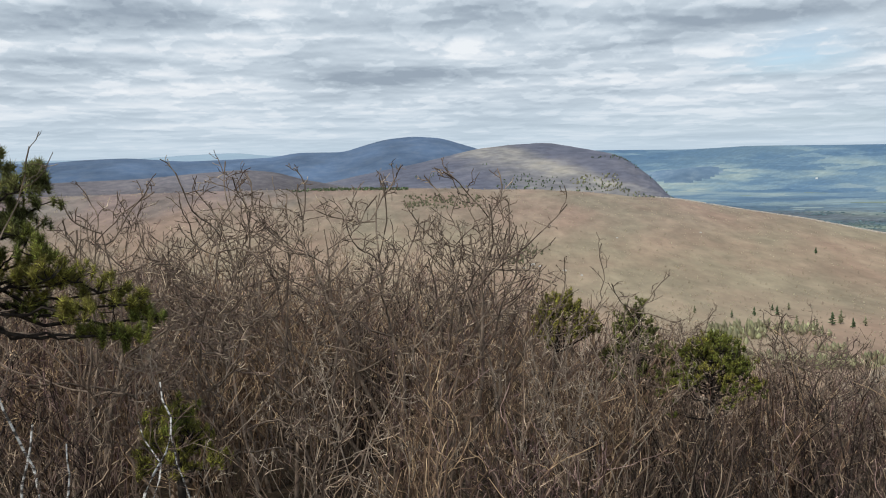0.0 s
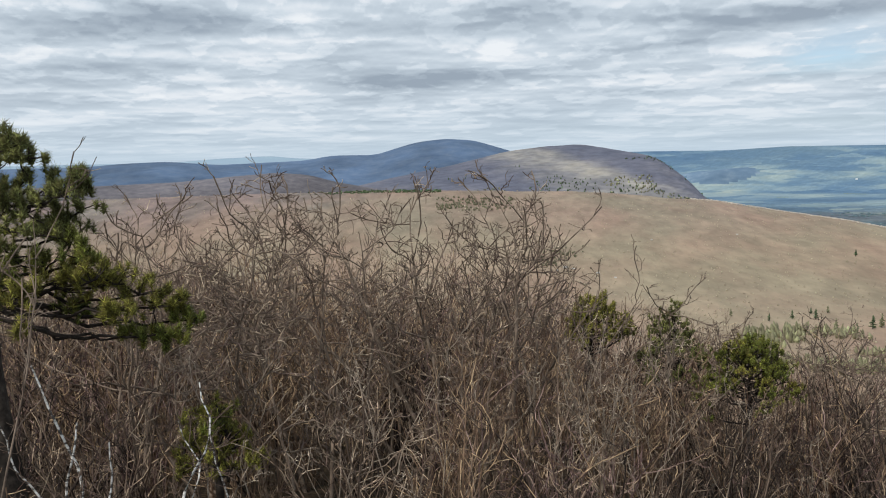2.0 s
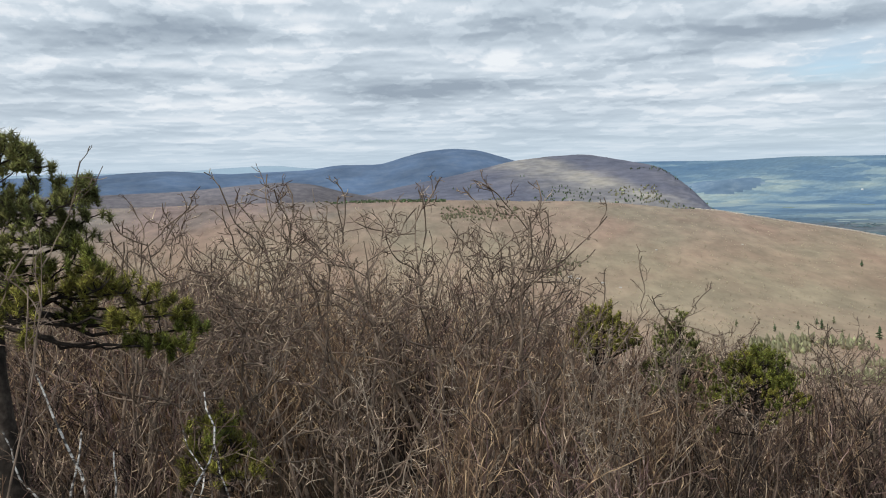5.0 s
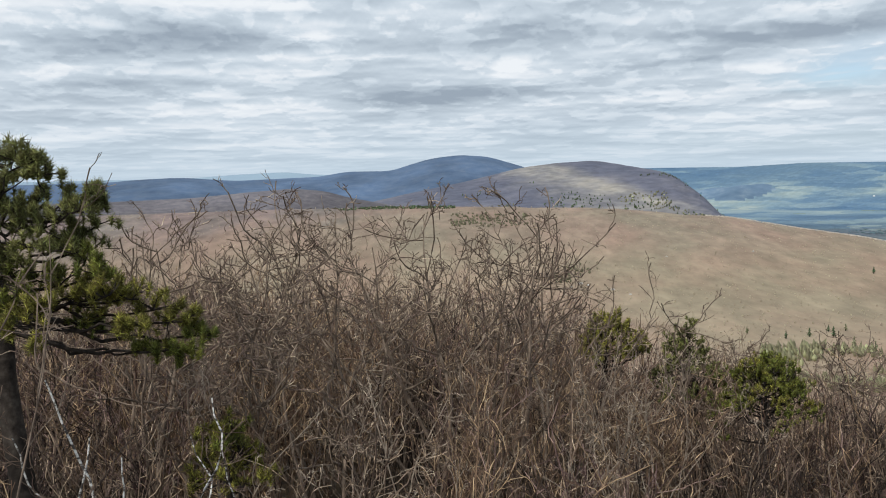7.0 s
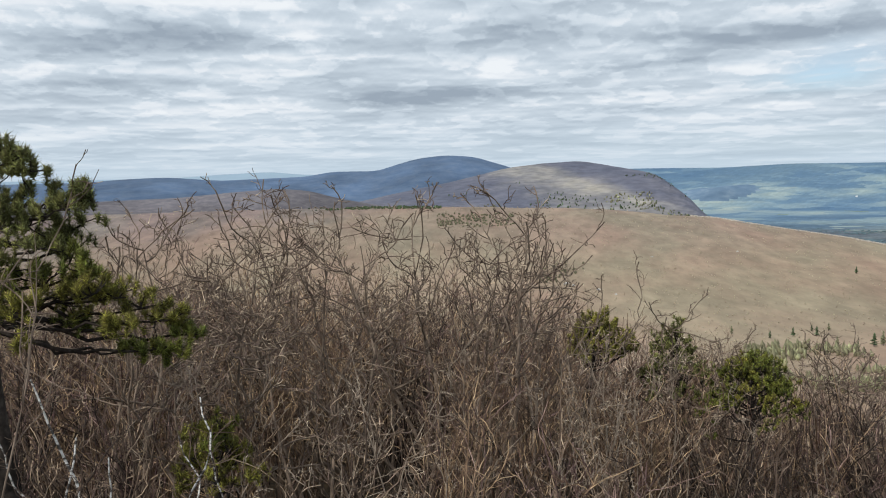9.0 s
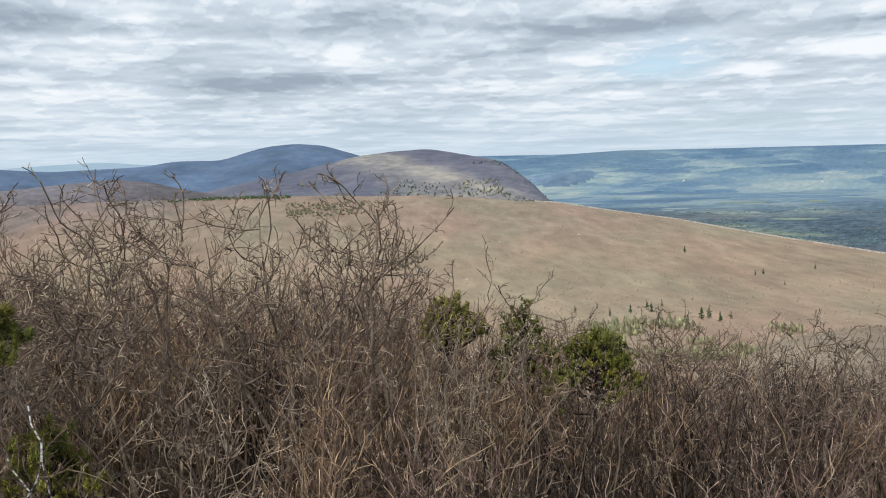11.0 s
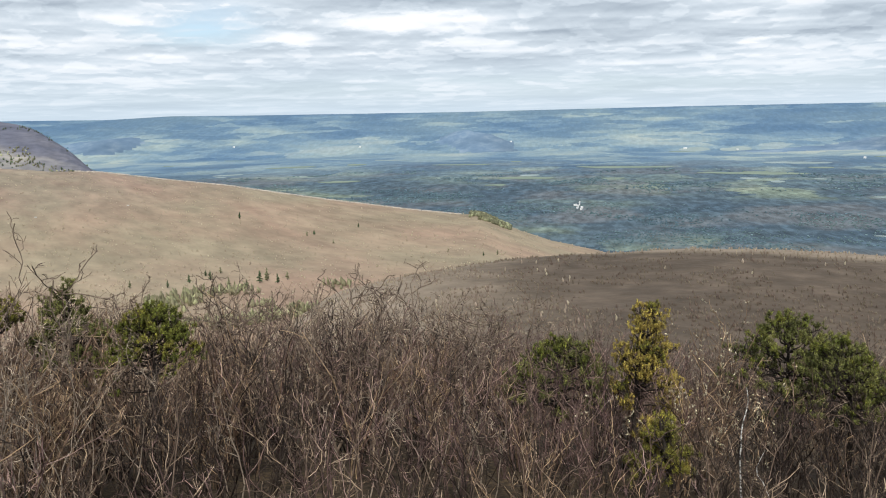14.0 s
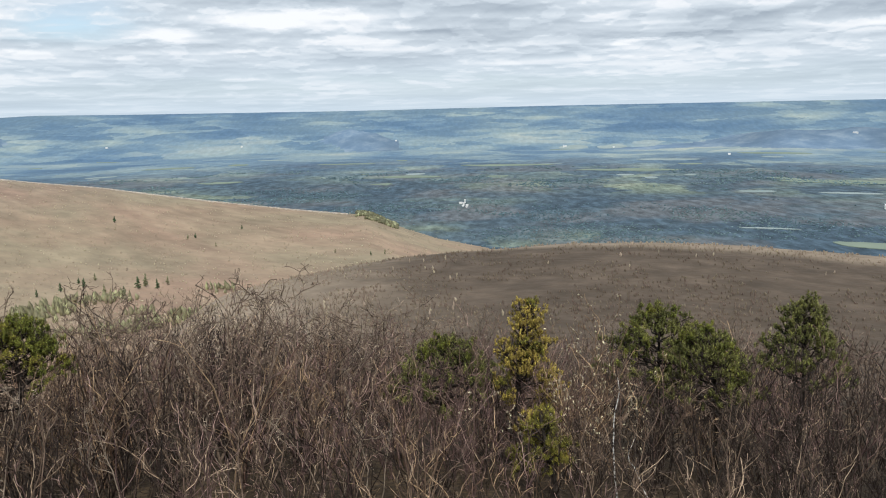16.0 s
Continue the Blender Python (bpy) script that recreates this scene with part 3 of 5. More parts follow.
def layers(az, r):
    x, y = r * np.sin(np.radians(az)), r * np.cos(np.radians(az))
    one = np.ones_like(az)
    tan_el = curve(az, (-60, -2.6), (-29, -2.2), (-18, -2.25), (-7, -2.2), (-1.4, -2.37), (8.5, -2.65), (12.4, -3.05), (16, -3.3), (20, -3.98),
                   (24, -4.55), (27.3, -5.18), (31, -5.82), (36, -6.57), (40, -7.05), (41.3, -6.98), (43.3, -7.93), (46.1, -8.88), (50.5, -9.8), (56, -12), (66, -40))
    tan_r = curve(az, (-60, 1100), (0, 1050), (20, 980), (40, 800), (55, 700))
    grey_el = curve(az, (14, -50), (26, -15), (31, -12.2), (34.4, -11.46), (38, -11.0), (40.4, -10.62), (43.6, -10.21), (47.7, -9.91), (50.5, -9.75), (55.7, -9.34), (61.6, -9.22),
                    (67.1, -9.27), (71.3, -9.42), (76.2, -9.55), (100, -10.5), (130, -12))
    brow_el = curve(az, (-40, -40), (-20, -5), (-10, -2.2), (-5.7, -1.36), (-1.8, -0.65), (2.2, 0.26), (4.6, 0.52), (7.2, 0.63), (8.5, 0.40), (10.8, -0.03), (12.2, -0.33), (13.1, -1.0), (14.3, -1.91),
                    (15.2, -2.88), (16.2, -4.0), (19, -8), (24, -40))
    peak_el = curve(az, (-60, -0.3), (-25.7, -0.12), (-23.4, 0.04), (-21, 0.10), (-17.5, -0.2), (-11.9, -0.05), (-10, 0.26), (-6.9, 0.24), (-5.7, 0.61), (-4.1, 1.05), (-2.1, 1.25), (-0.1, 1.09), (2.2, 0.37), (6, -0.9), (10, -4), (16, -40))
    low_el = curve(az, (-60, -1.2), (-25.5, -1.38), (-20.4, -1.29), (-16.8, -1.01), (-13.8, -0.82), (-11.6, -1.03), (-9.7, -1.58), (-6.6, -2.2), (-2, -3.5), (4, -8), (9, -40))
    far_el = curve(az, (-60, 0.05), (-25.7, 0.05), (-21, 0.03), (-17.1, 0.25), (-14.2, 0.34), (-11.9, 0.10), (-5, 0.05), (11.6, 0.05), (16.7, 0.0), (20.6, 0.17), (25, 0.12), (40, 0.07), (55, 0.16), (75, 0.13), (120, 0.1))
    rough = fbm(x, y, 160, 5)
    fan = np.exp(-((az - 55) / 24.0) ** 2)
    valley = VALLEY + 9 * fbm(x + 900, y, 700, 4) + 2.0 * rough
    ridges = VALLEY - 6 + 0 * az
    for a, ww, h, rr, dd in ((40.5, 3.4, 104, 4150, 150), (72, 8, 88, 4050, 220), (17, 8, 95, 4300, 200)):
        ridges = np.maximum(ridges, VALLEY - 6 + h * np.exp(-((az - a) / ww) ** 2 - ((r - rr - 60 * np.sin(az * 0.7)) / dd) ** 2) * (1 + 0.35 * rough))
    return [
        near_slope(az, r),
        hill(az, r, 330 * one, tan_r, -14.5 * one, tan_el, 1.35) + 2.6 * fbm(x, y, 170, 2) * np.clip((tan_r - r) / 200, 0, 1),
        hill(az, r, 150 * one, curve(az, (26, 330), (50, 430), (80, 470)), -18.5 * one, grey_el, 1.6, 0.35) + 1.2 * rough * np.clip((420 - r) / 150, 0, 1),
        hill(az, r, 1250 * one, curve(az, (-10, 1750), (7, 1900), (16, 1500)), -4.5 * one, brow_el, 1.6, 0.6) + 16 * fbm(x, y, 300, 5) * np.clip((1800 - r) / 300, 0, 1),
        hill(az, r, 2100 * one, 2900 * one, -4.0 * one, peak_el, 1.5) + 7 * fbm(x, y, 300, 4) * np.clip((2800 - r) / 400, 0, 1),
        valley,
        hill(az, r, 3700 * one, 4800 * one, -3.6 * one, far_el, 1.15, 0.1) + 10 * fbm(x, y, 350, 4) * np.clip((4700 - r) / 500, 0, 1),
        ridges,
        hill(az, r, 1200 * one, 1450 * one, -4.5 * one, low_el, 1.5) + 5 * fbm(x, y, 260, 4) * np.clip((1420 - r) / 200, 0, 1),
    ]


def ground_height(az, r):
    return np.max(np.stack(layers(np.asarray(az, dtype=float), np.asarray(r, dtype=float))), axis=0)


def ground_layer(az, r):
    return np.argmax(np.stack(layers(np.asarray(az, dtype=float), np.asarray(r, dtype=float))), axis=0)


def place(az, r):
    az, r = np.asarray(az, dtype=float), np.asarray(r, dtype=float)
    return np.stack([r * np.sin(np.radians(az)), r * np.cos(np.radians(az)), ground_height(az, r)], -1)


angles = np.concatenate([np.arange(-180, -40, 4.0), np.arange(-40, 90, 0.27), np.arange(90, 180, 4.0)])
rings = np.concatenate([[0.0005, 0.5, 1, 2], np.geomspace(3, 300, 45), np.geomspace(306, 1120, 75), np.geomspace(1130, 4950, 170)])
A2, R2 = np.meshgrid(angles, rings, indexing="ij")
Z2 = ground_height(A2, R2)
V = np.stack([R2 * np.sin(np.radians(A2)), R2 * np.cos(np.radians(A2)), Z2], -1)
na, nr = A2.shape
I, J = np.meshgrid(np.arange(na), np.arange(nr - 1), indexing="ij")
I2 = (I + 1) % na
F = np.stack([I * nr + J, I * nr + J + 1, I2 * nr + J + 1, I2 * nr + J], -1).reshape(-1, 4)
mid_r = (R2[:, :-1] + R2[:, 1:]) / 2
which = ground_layer(A2[:, :-1] + 0.1, mid_r).ravel()
ground = new("ground", make_mesh("ground", V.reshape(-1, 3), F[:, ::-1], [M[k] for k in ("litter", "tan_woods", "spur_shade_woods", "hill_woods", "haze_blue_woods", "land", "land", "haze_ridge_woods", "dusk_woods")], which))
tagged(ground, "wooded slopes falling to a broad valley with hills beyond painted haze-blue", "terrain", kind="structure")


# ---- far trees: too many to count ----
def spindles(rng, az, r, tall, wide, sides=3, lean=0.05):
    """Small tapered crowns standing on the ground at each place."""
    base = place(az, r)
    n = len(base)
    k = 3
    h = tall * rng.uniform(0.6, 1.3, n)
    share = np.array([0.0, 0.5, 1.0])
    lines = np.repeat(base[:, None], k, 1)
    lines[:, :, 2] += h[:, None] * share[None] - 0.3
    lines[:, 1:, :2] += rng.normal(0, 1, (n, k - 1, 2)) * (wide * 0.25)
    radii = wide * rng.uniform(0.6, 1.3, n)[:, None] * np.array([0.45, 1.0, 0.1])[None]
    return tubes(lines, radii * rng.uniform(0.8, 1.2, (n, k)), sides)


def scatter(rng, n, az0, az1, r0, r1, layer, bias=1.0):
    az = rng.uniform(az0, az1, n)
    r = (r0 ** bias + (r1 ** bias - r0 ** bias) * rng.uniform(0, 1, n)) ** (1 / bias)
    keep = ground_layer(az, r) == layer
    return az[keep], r[keep]


def far_wood(name, mat, label, seed, n, az0, az1, r0, r1, layer, tall, wide, bias=1.0, clumps=None):
    rng = np.random.RandomState(seed)
    az, r = scatter(rng, n, az0, az1, r0, r1, layer, bias)
    if clumps:
        x, y = r * np.sin(np.radians(az)), r * np.cos(np.radians(az))
        keep = fbm(x + 300, y, clumps[0], 3) + rng.normal(0, 0.05, len(r)) > clumps[1]
        az, r = az[keep], r[keep]
    v, f = spindles(rng, az, r, tall, wide)
    tagged(new(name, make_mesh(name, v, f, [M[mat]])), label, "woodland", kind="stuff")


far_wood("hillside_wood", "tan_tree", "bare tan-brown spring trees covering the broad hillside", 11, 9000, -36, 56, 330, 1060, 1, 1.3, 0.6, 0.6)
far_wood("spur_wood", "spur_shade_tree", "leafless grey-brown trees on the rounded spur, cloud shade in their colour", 12, 11000, 20, 84, 170, 480, 2, 1.3, 0.42, 0.8, (22, -0.16))
far_wood("pale_spur_wood", "tan_tree", "pale trees scattered singly over the painted shade of the spur", 25, 240, 34, 80, 230, 440, 2, 2.0, 0.5, 1.0, (60, 0.12))
far_wood("knob_wood", "green_tree", "yellow-green trees on the knob at the end of the hillside", 16, 1400, 40.6, 43.4, 735, 800, 1, 3.0, 2.0, 1.0, (30, -0.3))
far_wood("foot_wood", "bud_tree", "pale yellow-green budding trees at the foot of the hillside", 17, 2200, 18, 32, 333, 470, 1, 4.2, 1.3, 1.0, (30, 0.08))

far_wood("crest_conifers", "conifer", "dark line of conifers along the far edge of the hillside", 22, 600, -12, -2.5, 1020, 1048, 1, 2.0, 1.3, 1.0, (90, 0.02))
far_wood("brow_wood", "fold_tree", "green-tinged trees in a fold high on the hillside", 23, 260, -2.8, 2.6, 900, 980, 1, 2.6, 1.4, 1.0, (40, 0.0))
far_wood("boulder_wood", "fold_tree", "green-tinged trees beside the boulders on the hillside", 24, 160, 4.4, 7.6, 650, 720, 1, 2.6, 1.2, 1.0, (30, 0.0))


def crowns(rng, az, r, tall, wide):
    """Small six-sided tree crowns, two cones end to end."""
    base = place(az, r)
    n = len(base)
    h = (tall * rng.uniform(0.6, 1.4, n))[:, None]
    w = wide * rng.uniform(0.6, 1.4, n)
    a = rng.uniform(0, 2 * math.pi, n)
    up = np.array([[0, 0, 1.0]])
    ring = [base + up * h * 0.4 + np.stack([np.cos(a + q * 2.094), np.sin(a + q * 2.094), 0 * a], -1) * w[:, None] for q in range(3)]
    v = np.stack([base - up * 0.2, *ring, base + up * h], 1)
    f = np.array([(0, 2, 1), (0, 3, 2), (0, 1, 3), (4, 1, 2), (4, 2, 3), (4, 3, 1)])
    return v.reshape(-1, 3), (np.arange(n)[:, None, None] * 5 + f[None]).reshape(-1, 3)


rng = np.random.RandomState(14)
az, r = scatter(rng, 60000, 10, 84, 1000, 2700, 5, 0.3)
x, y = r * np.sin(np.radians(az)), r * np.cos(np.radians(az))
keep = fbm(x + 300, y, 150, 4) + rng.normal(0, 0.10, len(r)) > 0.08 + np.maximum(r - 1400, 0) / 4200
az, r = az[keep], r[keep]
tagged(new("valley_wood", make_mesh("valley_wood", *crowns(rng, az, r, 0.0010 * r, 0.0015 * r), [M["valley_tree"]])), "spring woodland across the valley floor, haze painted blue-green in its colour", "woodland", kind="stuff")
far_wood("slope_wood", "green_tree", "yellow-green budding trees low on the ridge", 18, 1600, -2, 15, 1255, 1450, 3, 3.4, 1.6, 1.0, (80, 0.02))
rng = np.random.RandomState(19)
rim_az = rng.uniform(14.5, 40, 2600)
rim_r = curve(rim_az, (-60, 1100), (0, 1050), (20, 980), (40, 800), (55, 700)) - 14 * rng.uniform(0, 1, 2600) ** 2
tagged(new("crest_wood", make_mesh("crest_wood", *spindles(rng, rim_az, rim_r, 0.9, 0.6), [M["rim_light_tree"]])), "bare trees along the crest of the hillside, a bright rim painted in their colour", "woodland", kind="stuff")
far_wood("dark_wood", "conifer", "dark conifers scattered over the ridge", 15, 1500, -2, 17, 1260, 1620, 3, 3.6, 1.3, 1.0, (90, 0.10))


# ---- brush round the summit ----
def canopy_el(az):
    return curve(az, (-40, -4.0), (-25, -4.6), (-20, -4.9), (-15, -5.2), (-9, -5.7), (-3, -6.3), (3, -7.3), (7, -9.1), (11, -10.3), (15, -10.9), (20, -11.6), (30, -11.9), (38, -12.8), (44, -13.8), (56, -14.6), (61, -14.3), (66, -13.9), (76, -13.2), (90, -14.2))


def shrub_shape(rng, stems, tall, upright, per=(6, 2, 2), k0=10, girth=1.0):
    """Branch lines of a leafless shrub about tall metres high: stems, side branches, twigs and twiglets."""
    a = rng.uniform(0, 2 * math.pi, stems)
    out = rng.uniform(0.1, 1.0, stems) * (1 - upright)
    way = np.stack([np.cos(a) * out, np.sin(a) * out, np.ones(stems)], -1)
    start = np.stack([np.cos(a), np.sin(a), np.zeros(stems)], -1) * rng.uniform(0.02, 0.18, stems)[:, None] * tall * 0.35
    start[:, 2] = -0.15
    length = tall * rng.uniform(0.6, 1.1, stems)
    l0 = lines_from(rng, start, way, length, k0, 0.14, 0.06)
    r0 = girth * (0.004 + 0.0042 * tall) * rng.uniform(0.6, 1.3, stems)[:, None] * np.linspace(1, 0.3, k0)[None]
    l1, r1 = sprout(rng, l0, r0, per[0], 0.30, 0.72, 6, 0.28, 0.20, 0.22, 1.0, 0.66, 0.50, 0.0044)
    l2, r2 = sprout(rng, l1, r1, per[1], 0.50, 0.85, 4, 0.34, 0.14, 0.2, 1.0, 0.7, 0.6, 0.0034)
    l3, r3 = sprout(rng, l2, r2, per[2], 0.55, 1.0, 3, 0.34, 0.05, 0.2, 1.0, 0.75, 0.7, 0.0027)
    return l0, r0, l1, r1, l2, r2, l3, r3


def build_shrub(name, seed, mat, label, group, stems=5, tall=2.5, upright=0.4, per=(6, 2, 2), girth=1.0):
    rng = np.random.RandomState(seed)
    l0, r0, l1, r1, l2, r2, l3, r3 = shrub_shape(rng, stems, tall, upright, per, 10, girth)
    ob = tagged(new(name), label, "shrub", group)
    p, q, s = per[0], per[0] * per[1], per[0] * per[1] * per[2]
    for i in range(stems):
        stem = part("stem", make_mesh("stem", *join([tubes(l0[i:i + 1], r0[i:i + 1], 3), tubes(l1[i * p:i * p + p], r1[i * p:i * p + p], 3)]), [M[mat]]), ob)
        spray = part("twig_spray", make_mesh("twig_spray", *join([tubes(l2[i * q:i * q + q], r2[i * q:i * q + q], 3), tubes(l3[i * s:i * s + s, ::2], r3[i * s:i * s + s, ::2], 3)]), [M[mat]]), stem)
        tagged(spray, kind="stuff")
    return ob


rng = np.random.RandomState(21)
kinds = []
for i, (mat, stems, upright, label) in enumerate((
        ("twig", 7, 0.65, "leafless grey-brown shrub with dense branching twigs"),
        ("twig", 7, 0.5, "leafless grey-brown shrub with dense branching twigs"),
        ("tan_twig", 8, 0.75, "slender upright tan saplings growing in one clump"),
        ("tan_twig", 9, 0.85, "slender upright tan saplings growing in one clump"),
        ("red_twig", 7, 0.7, "leafless shrub with reddish budding twigs"),
        ("red_twig", 7, 0.5, "leafless shrub with reddish budding twigs"),
        ("dark_shade_twig", 7, 0.5, "dark leafless shrub with tangled branches"),
        ("dark_shade_twig", 6, 0.5, "dark leafless shrub with tangled branches"))):
    ob = build_shrub("bare_shrub", 100 + i, mat, label, "shrubs on the summit slope", stems, 2.5, upright)
    kinds.append((ob, 2.5))


def mostly(az):
    """Shares of grey, tan, reddish and dark shrubs in each direction; more dark ones on the right stand in for shade.
    """
    grey = curve(az, (-40, 5), (-15, 4), (0, 3), (10, 3), (20, 2), (42, 2.6), (56, 2.4), (90, 2))
    tan = curve(az, (-40, 1.5), (-18, 3), (-8, 4), (8, 5), (16, 1.0), (30, 0.7), (40, 1.2), (56, 1.8), (62, 0.6), (90, 0.5))
    red = curve(az, (-40, 1.2), (-18, 1), (0, 0.8), (15, 1), (25, 2), (40, 2), (60, 2), (90, 2))
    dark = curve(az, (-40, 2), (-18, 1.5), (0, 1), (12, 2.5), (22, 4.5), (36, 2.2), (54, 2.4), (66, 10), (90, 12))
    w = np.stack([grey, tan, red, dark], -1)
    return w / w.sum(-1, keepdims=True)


spots = []
for _ in range(6000):
    az, r = rng.uniform(-37, 86), 5.4 + 11.2 * rng.uniform() ** 0.8
    if rng.uniform() < 0.3:
        az, r = rng.uniform(-30, 9), rng.uniform(8.5, 14)
    if -34 < az < -12 and r < 6.6:
        continue
    if all((r * math.sin(radians(az)) - x) ** 2 + (r * math.cos(radians(az)) - y) ** 2 > 0.22 + 0.02 * r for x, y, *_ in spots):
        spots.append((r * math.sin(radians(az)), r * math.cos(radians(az)), az, r))
    if len(spots) >= 270:
        break
used = set()
for x, y, az, r in spots:
    g = float(ground_height(az, r))
    el = float(canopy_el(np.array(az))) - max(0, (12.5 - r)) * 0.85 - rng.uniform(0, 1.9)
    top = min(max(r * math.tan(radians(el)) - g, 0.7), 5.0)
    i = 2 * int(rng.choice(4, p=mostly(np.array(az)))) + rng.randint(2)
    ob, tall = kinds[i]
    sc = top / (tall * 1.08)
    m = pose(x, y, g - 0.05, rng.uniform(-6, 6), rng.uniform(-6, 6), rng.uniform(0, 360))
    if i in used:
        made = copy_thing(ob, m)
    else:
        used.add(i)
        made = ob
        made.matrix_basis = m
    made.scale = (sc * rng.uniform(0.9, 1.25),) * 2 + (sc,)

# Farther brush, past counting.
def thicket(name, mat, label, seed, kind, n, r0, r1):
    rng = np.random.RandomState(seed)
    shapes = []
    for i in range(8):
        l0, s0, l1, s1, l2, s2, l3, s3 = shrub_shape(rng, rng.randint(5, 8), 3.0, rng.uniform(0.35, 0.75), (6, 2, 1), 7)
        shapes.append(join([tubes(l0, s0 * 0.9, 3), tubes(l1[:, ::2], s1[:, ::2] * 0.9, 3), tubes(l2[:, ::3], s2[:, ::3], 3), tubes(l3[:, ::2], s3[:, ::2], 3)]))
    az = rng.uniform(-37, 86, 4 * n)
    az = az[rng.uniform(0, 1, 4 * n) < mostly(az)[:, kind]]
    n = len(az)
    r = np.sqrt(r0 ** 2 + (r1 ** 2 - r0 ** 2) * rng.uniform(0, 1, n) ** 1.2)
    el = canopy_el(az) - rng.uniform(0, 1.5, n) + np.where(rng.uniform(0, 1, n) < 0.08, 0.9, 0)
    base = place(az, r)
    top = np.clip(r * np.tan(np.radians(el)) - base[:, 2], 1.0, 5.0)
    pieces = []
    for i in range(n):
        v, f = shapes[rng.randint(8)]
        a = rng.uniform(0, 2 * math.pi)
        c, s = math.cos(a), math.sin(a)
        h = top[i] / 3.2
        w = h * rng.uniform(0.9, 1.3)
        q = np.stack([(v[:, 0] * c - v[:, 1] * s) * w, (v[:, 0] * s + v[:, 1] * c) * w, v[:, 2] * h], -1) + base[i]
        pieces.append((q, f))
    tagged(new(name, make_mesh(name, *join(pieces), [M[mat]])), label, "brush", kind="stuff")


thicket("thicket", "twig", "dense leafless grey-brown brush on the falling slope", 31, 0, 130, 10.5, 34)
thicket("thicket", "tan_twig", "dense tan upright brush on the falling slope", 32, 1, 130, 10.5, 34)
thicket("thicket", "red_twig", "dense leafless reddish brush on the falling slope", 33, 2, 130, 10.5, 34)
thicket("thicket", "dark_shade_twig", "dense dark leafless brush on the falling slope", 34, 3, 130, 10.5, 34)


# ---- pines ----
def needle_tufts(rng, tips, ways, count, length, width, splay=0.75):
    n = len(tips)
    d = unit(np.repeat(ways, count, 0) + rng.normal(0, splay, (n * count, 3)))
    start = np.repeat(tips, count, 0) - np.repeat(ways, count, 0) * rng.uniform(0, length * 0.9, n * count)[:, None]
    ln = length * rng.uniform(0.6, 1.15, n * count)
    side = unit(np.cross(d, rng.normal(0, 1, (n * count, 3)))) * width
    other = np.cross(d, side)
    tip = start + d * ln[:, None]
    v = np.stack([start + side, start - side * 0.5 + other * 0.87, start - side * 0.5 - other * 0.87, tip], 1)
    b = np.arange(n * count)[:, None] * 4
    f = np.concatenate([b + np.array([0, 1, 3]), b + np.array([1, 2, 3]), b + np.array([2, 0, 3])])
    return v.reshape(-1, 3), f


def bough(rng, ob, start, end, size, needles, count, length, width, branchlets=8):
    """A crooked bough from the trunk to a rounded clump of needle tufts about its end."""
    u = np.linspace(0, 1, 9)[:, None]
    reach = np.linalg.norm(end - start)
    line = start + (end - start) * u + np.array([0, 0, -0.22 * reach]) * u * (1 - u) + rng.normal(0, 0.028, (9, 3)) * np.sin(math.pi * u)
    l1, r1 = line[None], (0.010 + 0.009 * reach) * np.linspace(1, 0.25, 9)[None]
    pick = np.sort(rng.uniform(max(0.35, 1 - 1.4 * size / reach), 1.0, branchlets)) * 8
    k = np.minimum(pick.astype(int), 7)
    at = line[k] + (line[k + 1] - line[k]) * (pick - k)[:, None]
    way = unit(rng.normal(0, 1, (branchlets, 3)) * np.array([1, 1, 0.6]) + 0.5 * unit(end - start) + np.array([0, 0, 0.45]))
    l2 = lines_from(rng, at, way, size * rng.uniform(0.6, 1.1, branchlets), 4, 0.22, 0.12)
    r2 = np.linspace(0.006, 0.004, 4)[None] * np.ones((branchlets, 1))
    l3, r3 = sprout(rng, l2, r2, 3, 0.5, 0.9, 3, 0.2, 0.15, 0.25, 1.0, 0.8, 0.7, 0.003)
    made = part("bough", make_mesh("bough", *join([tubes(l1, r1, 5), tubes(l2, r2, 3), tubes(l3, r3, 3)]), [M["bark"]]), ob)
    tips = np.concatenate([l2[:, 3], l3[:, 2]])
    ways = unit(np.concatenate([l2[:, 3] - l2[:, 2], l3[:, 2] - l3[:, 1]]) + np.array([0, 0, 0.25]))
    tagged(part("foliage", make_mesh("foliage", *needle_tufts(rng, tips, ways, count, length, width, 0.95), [M[needles]]), made, "needle tufts"), kind="stuff")


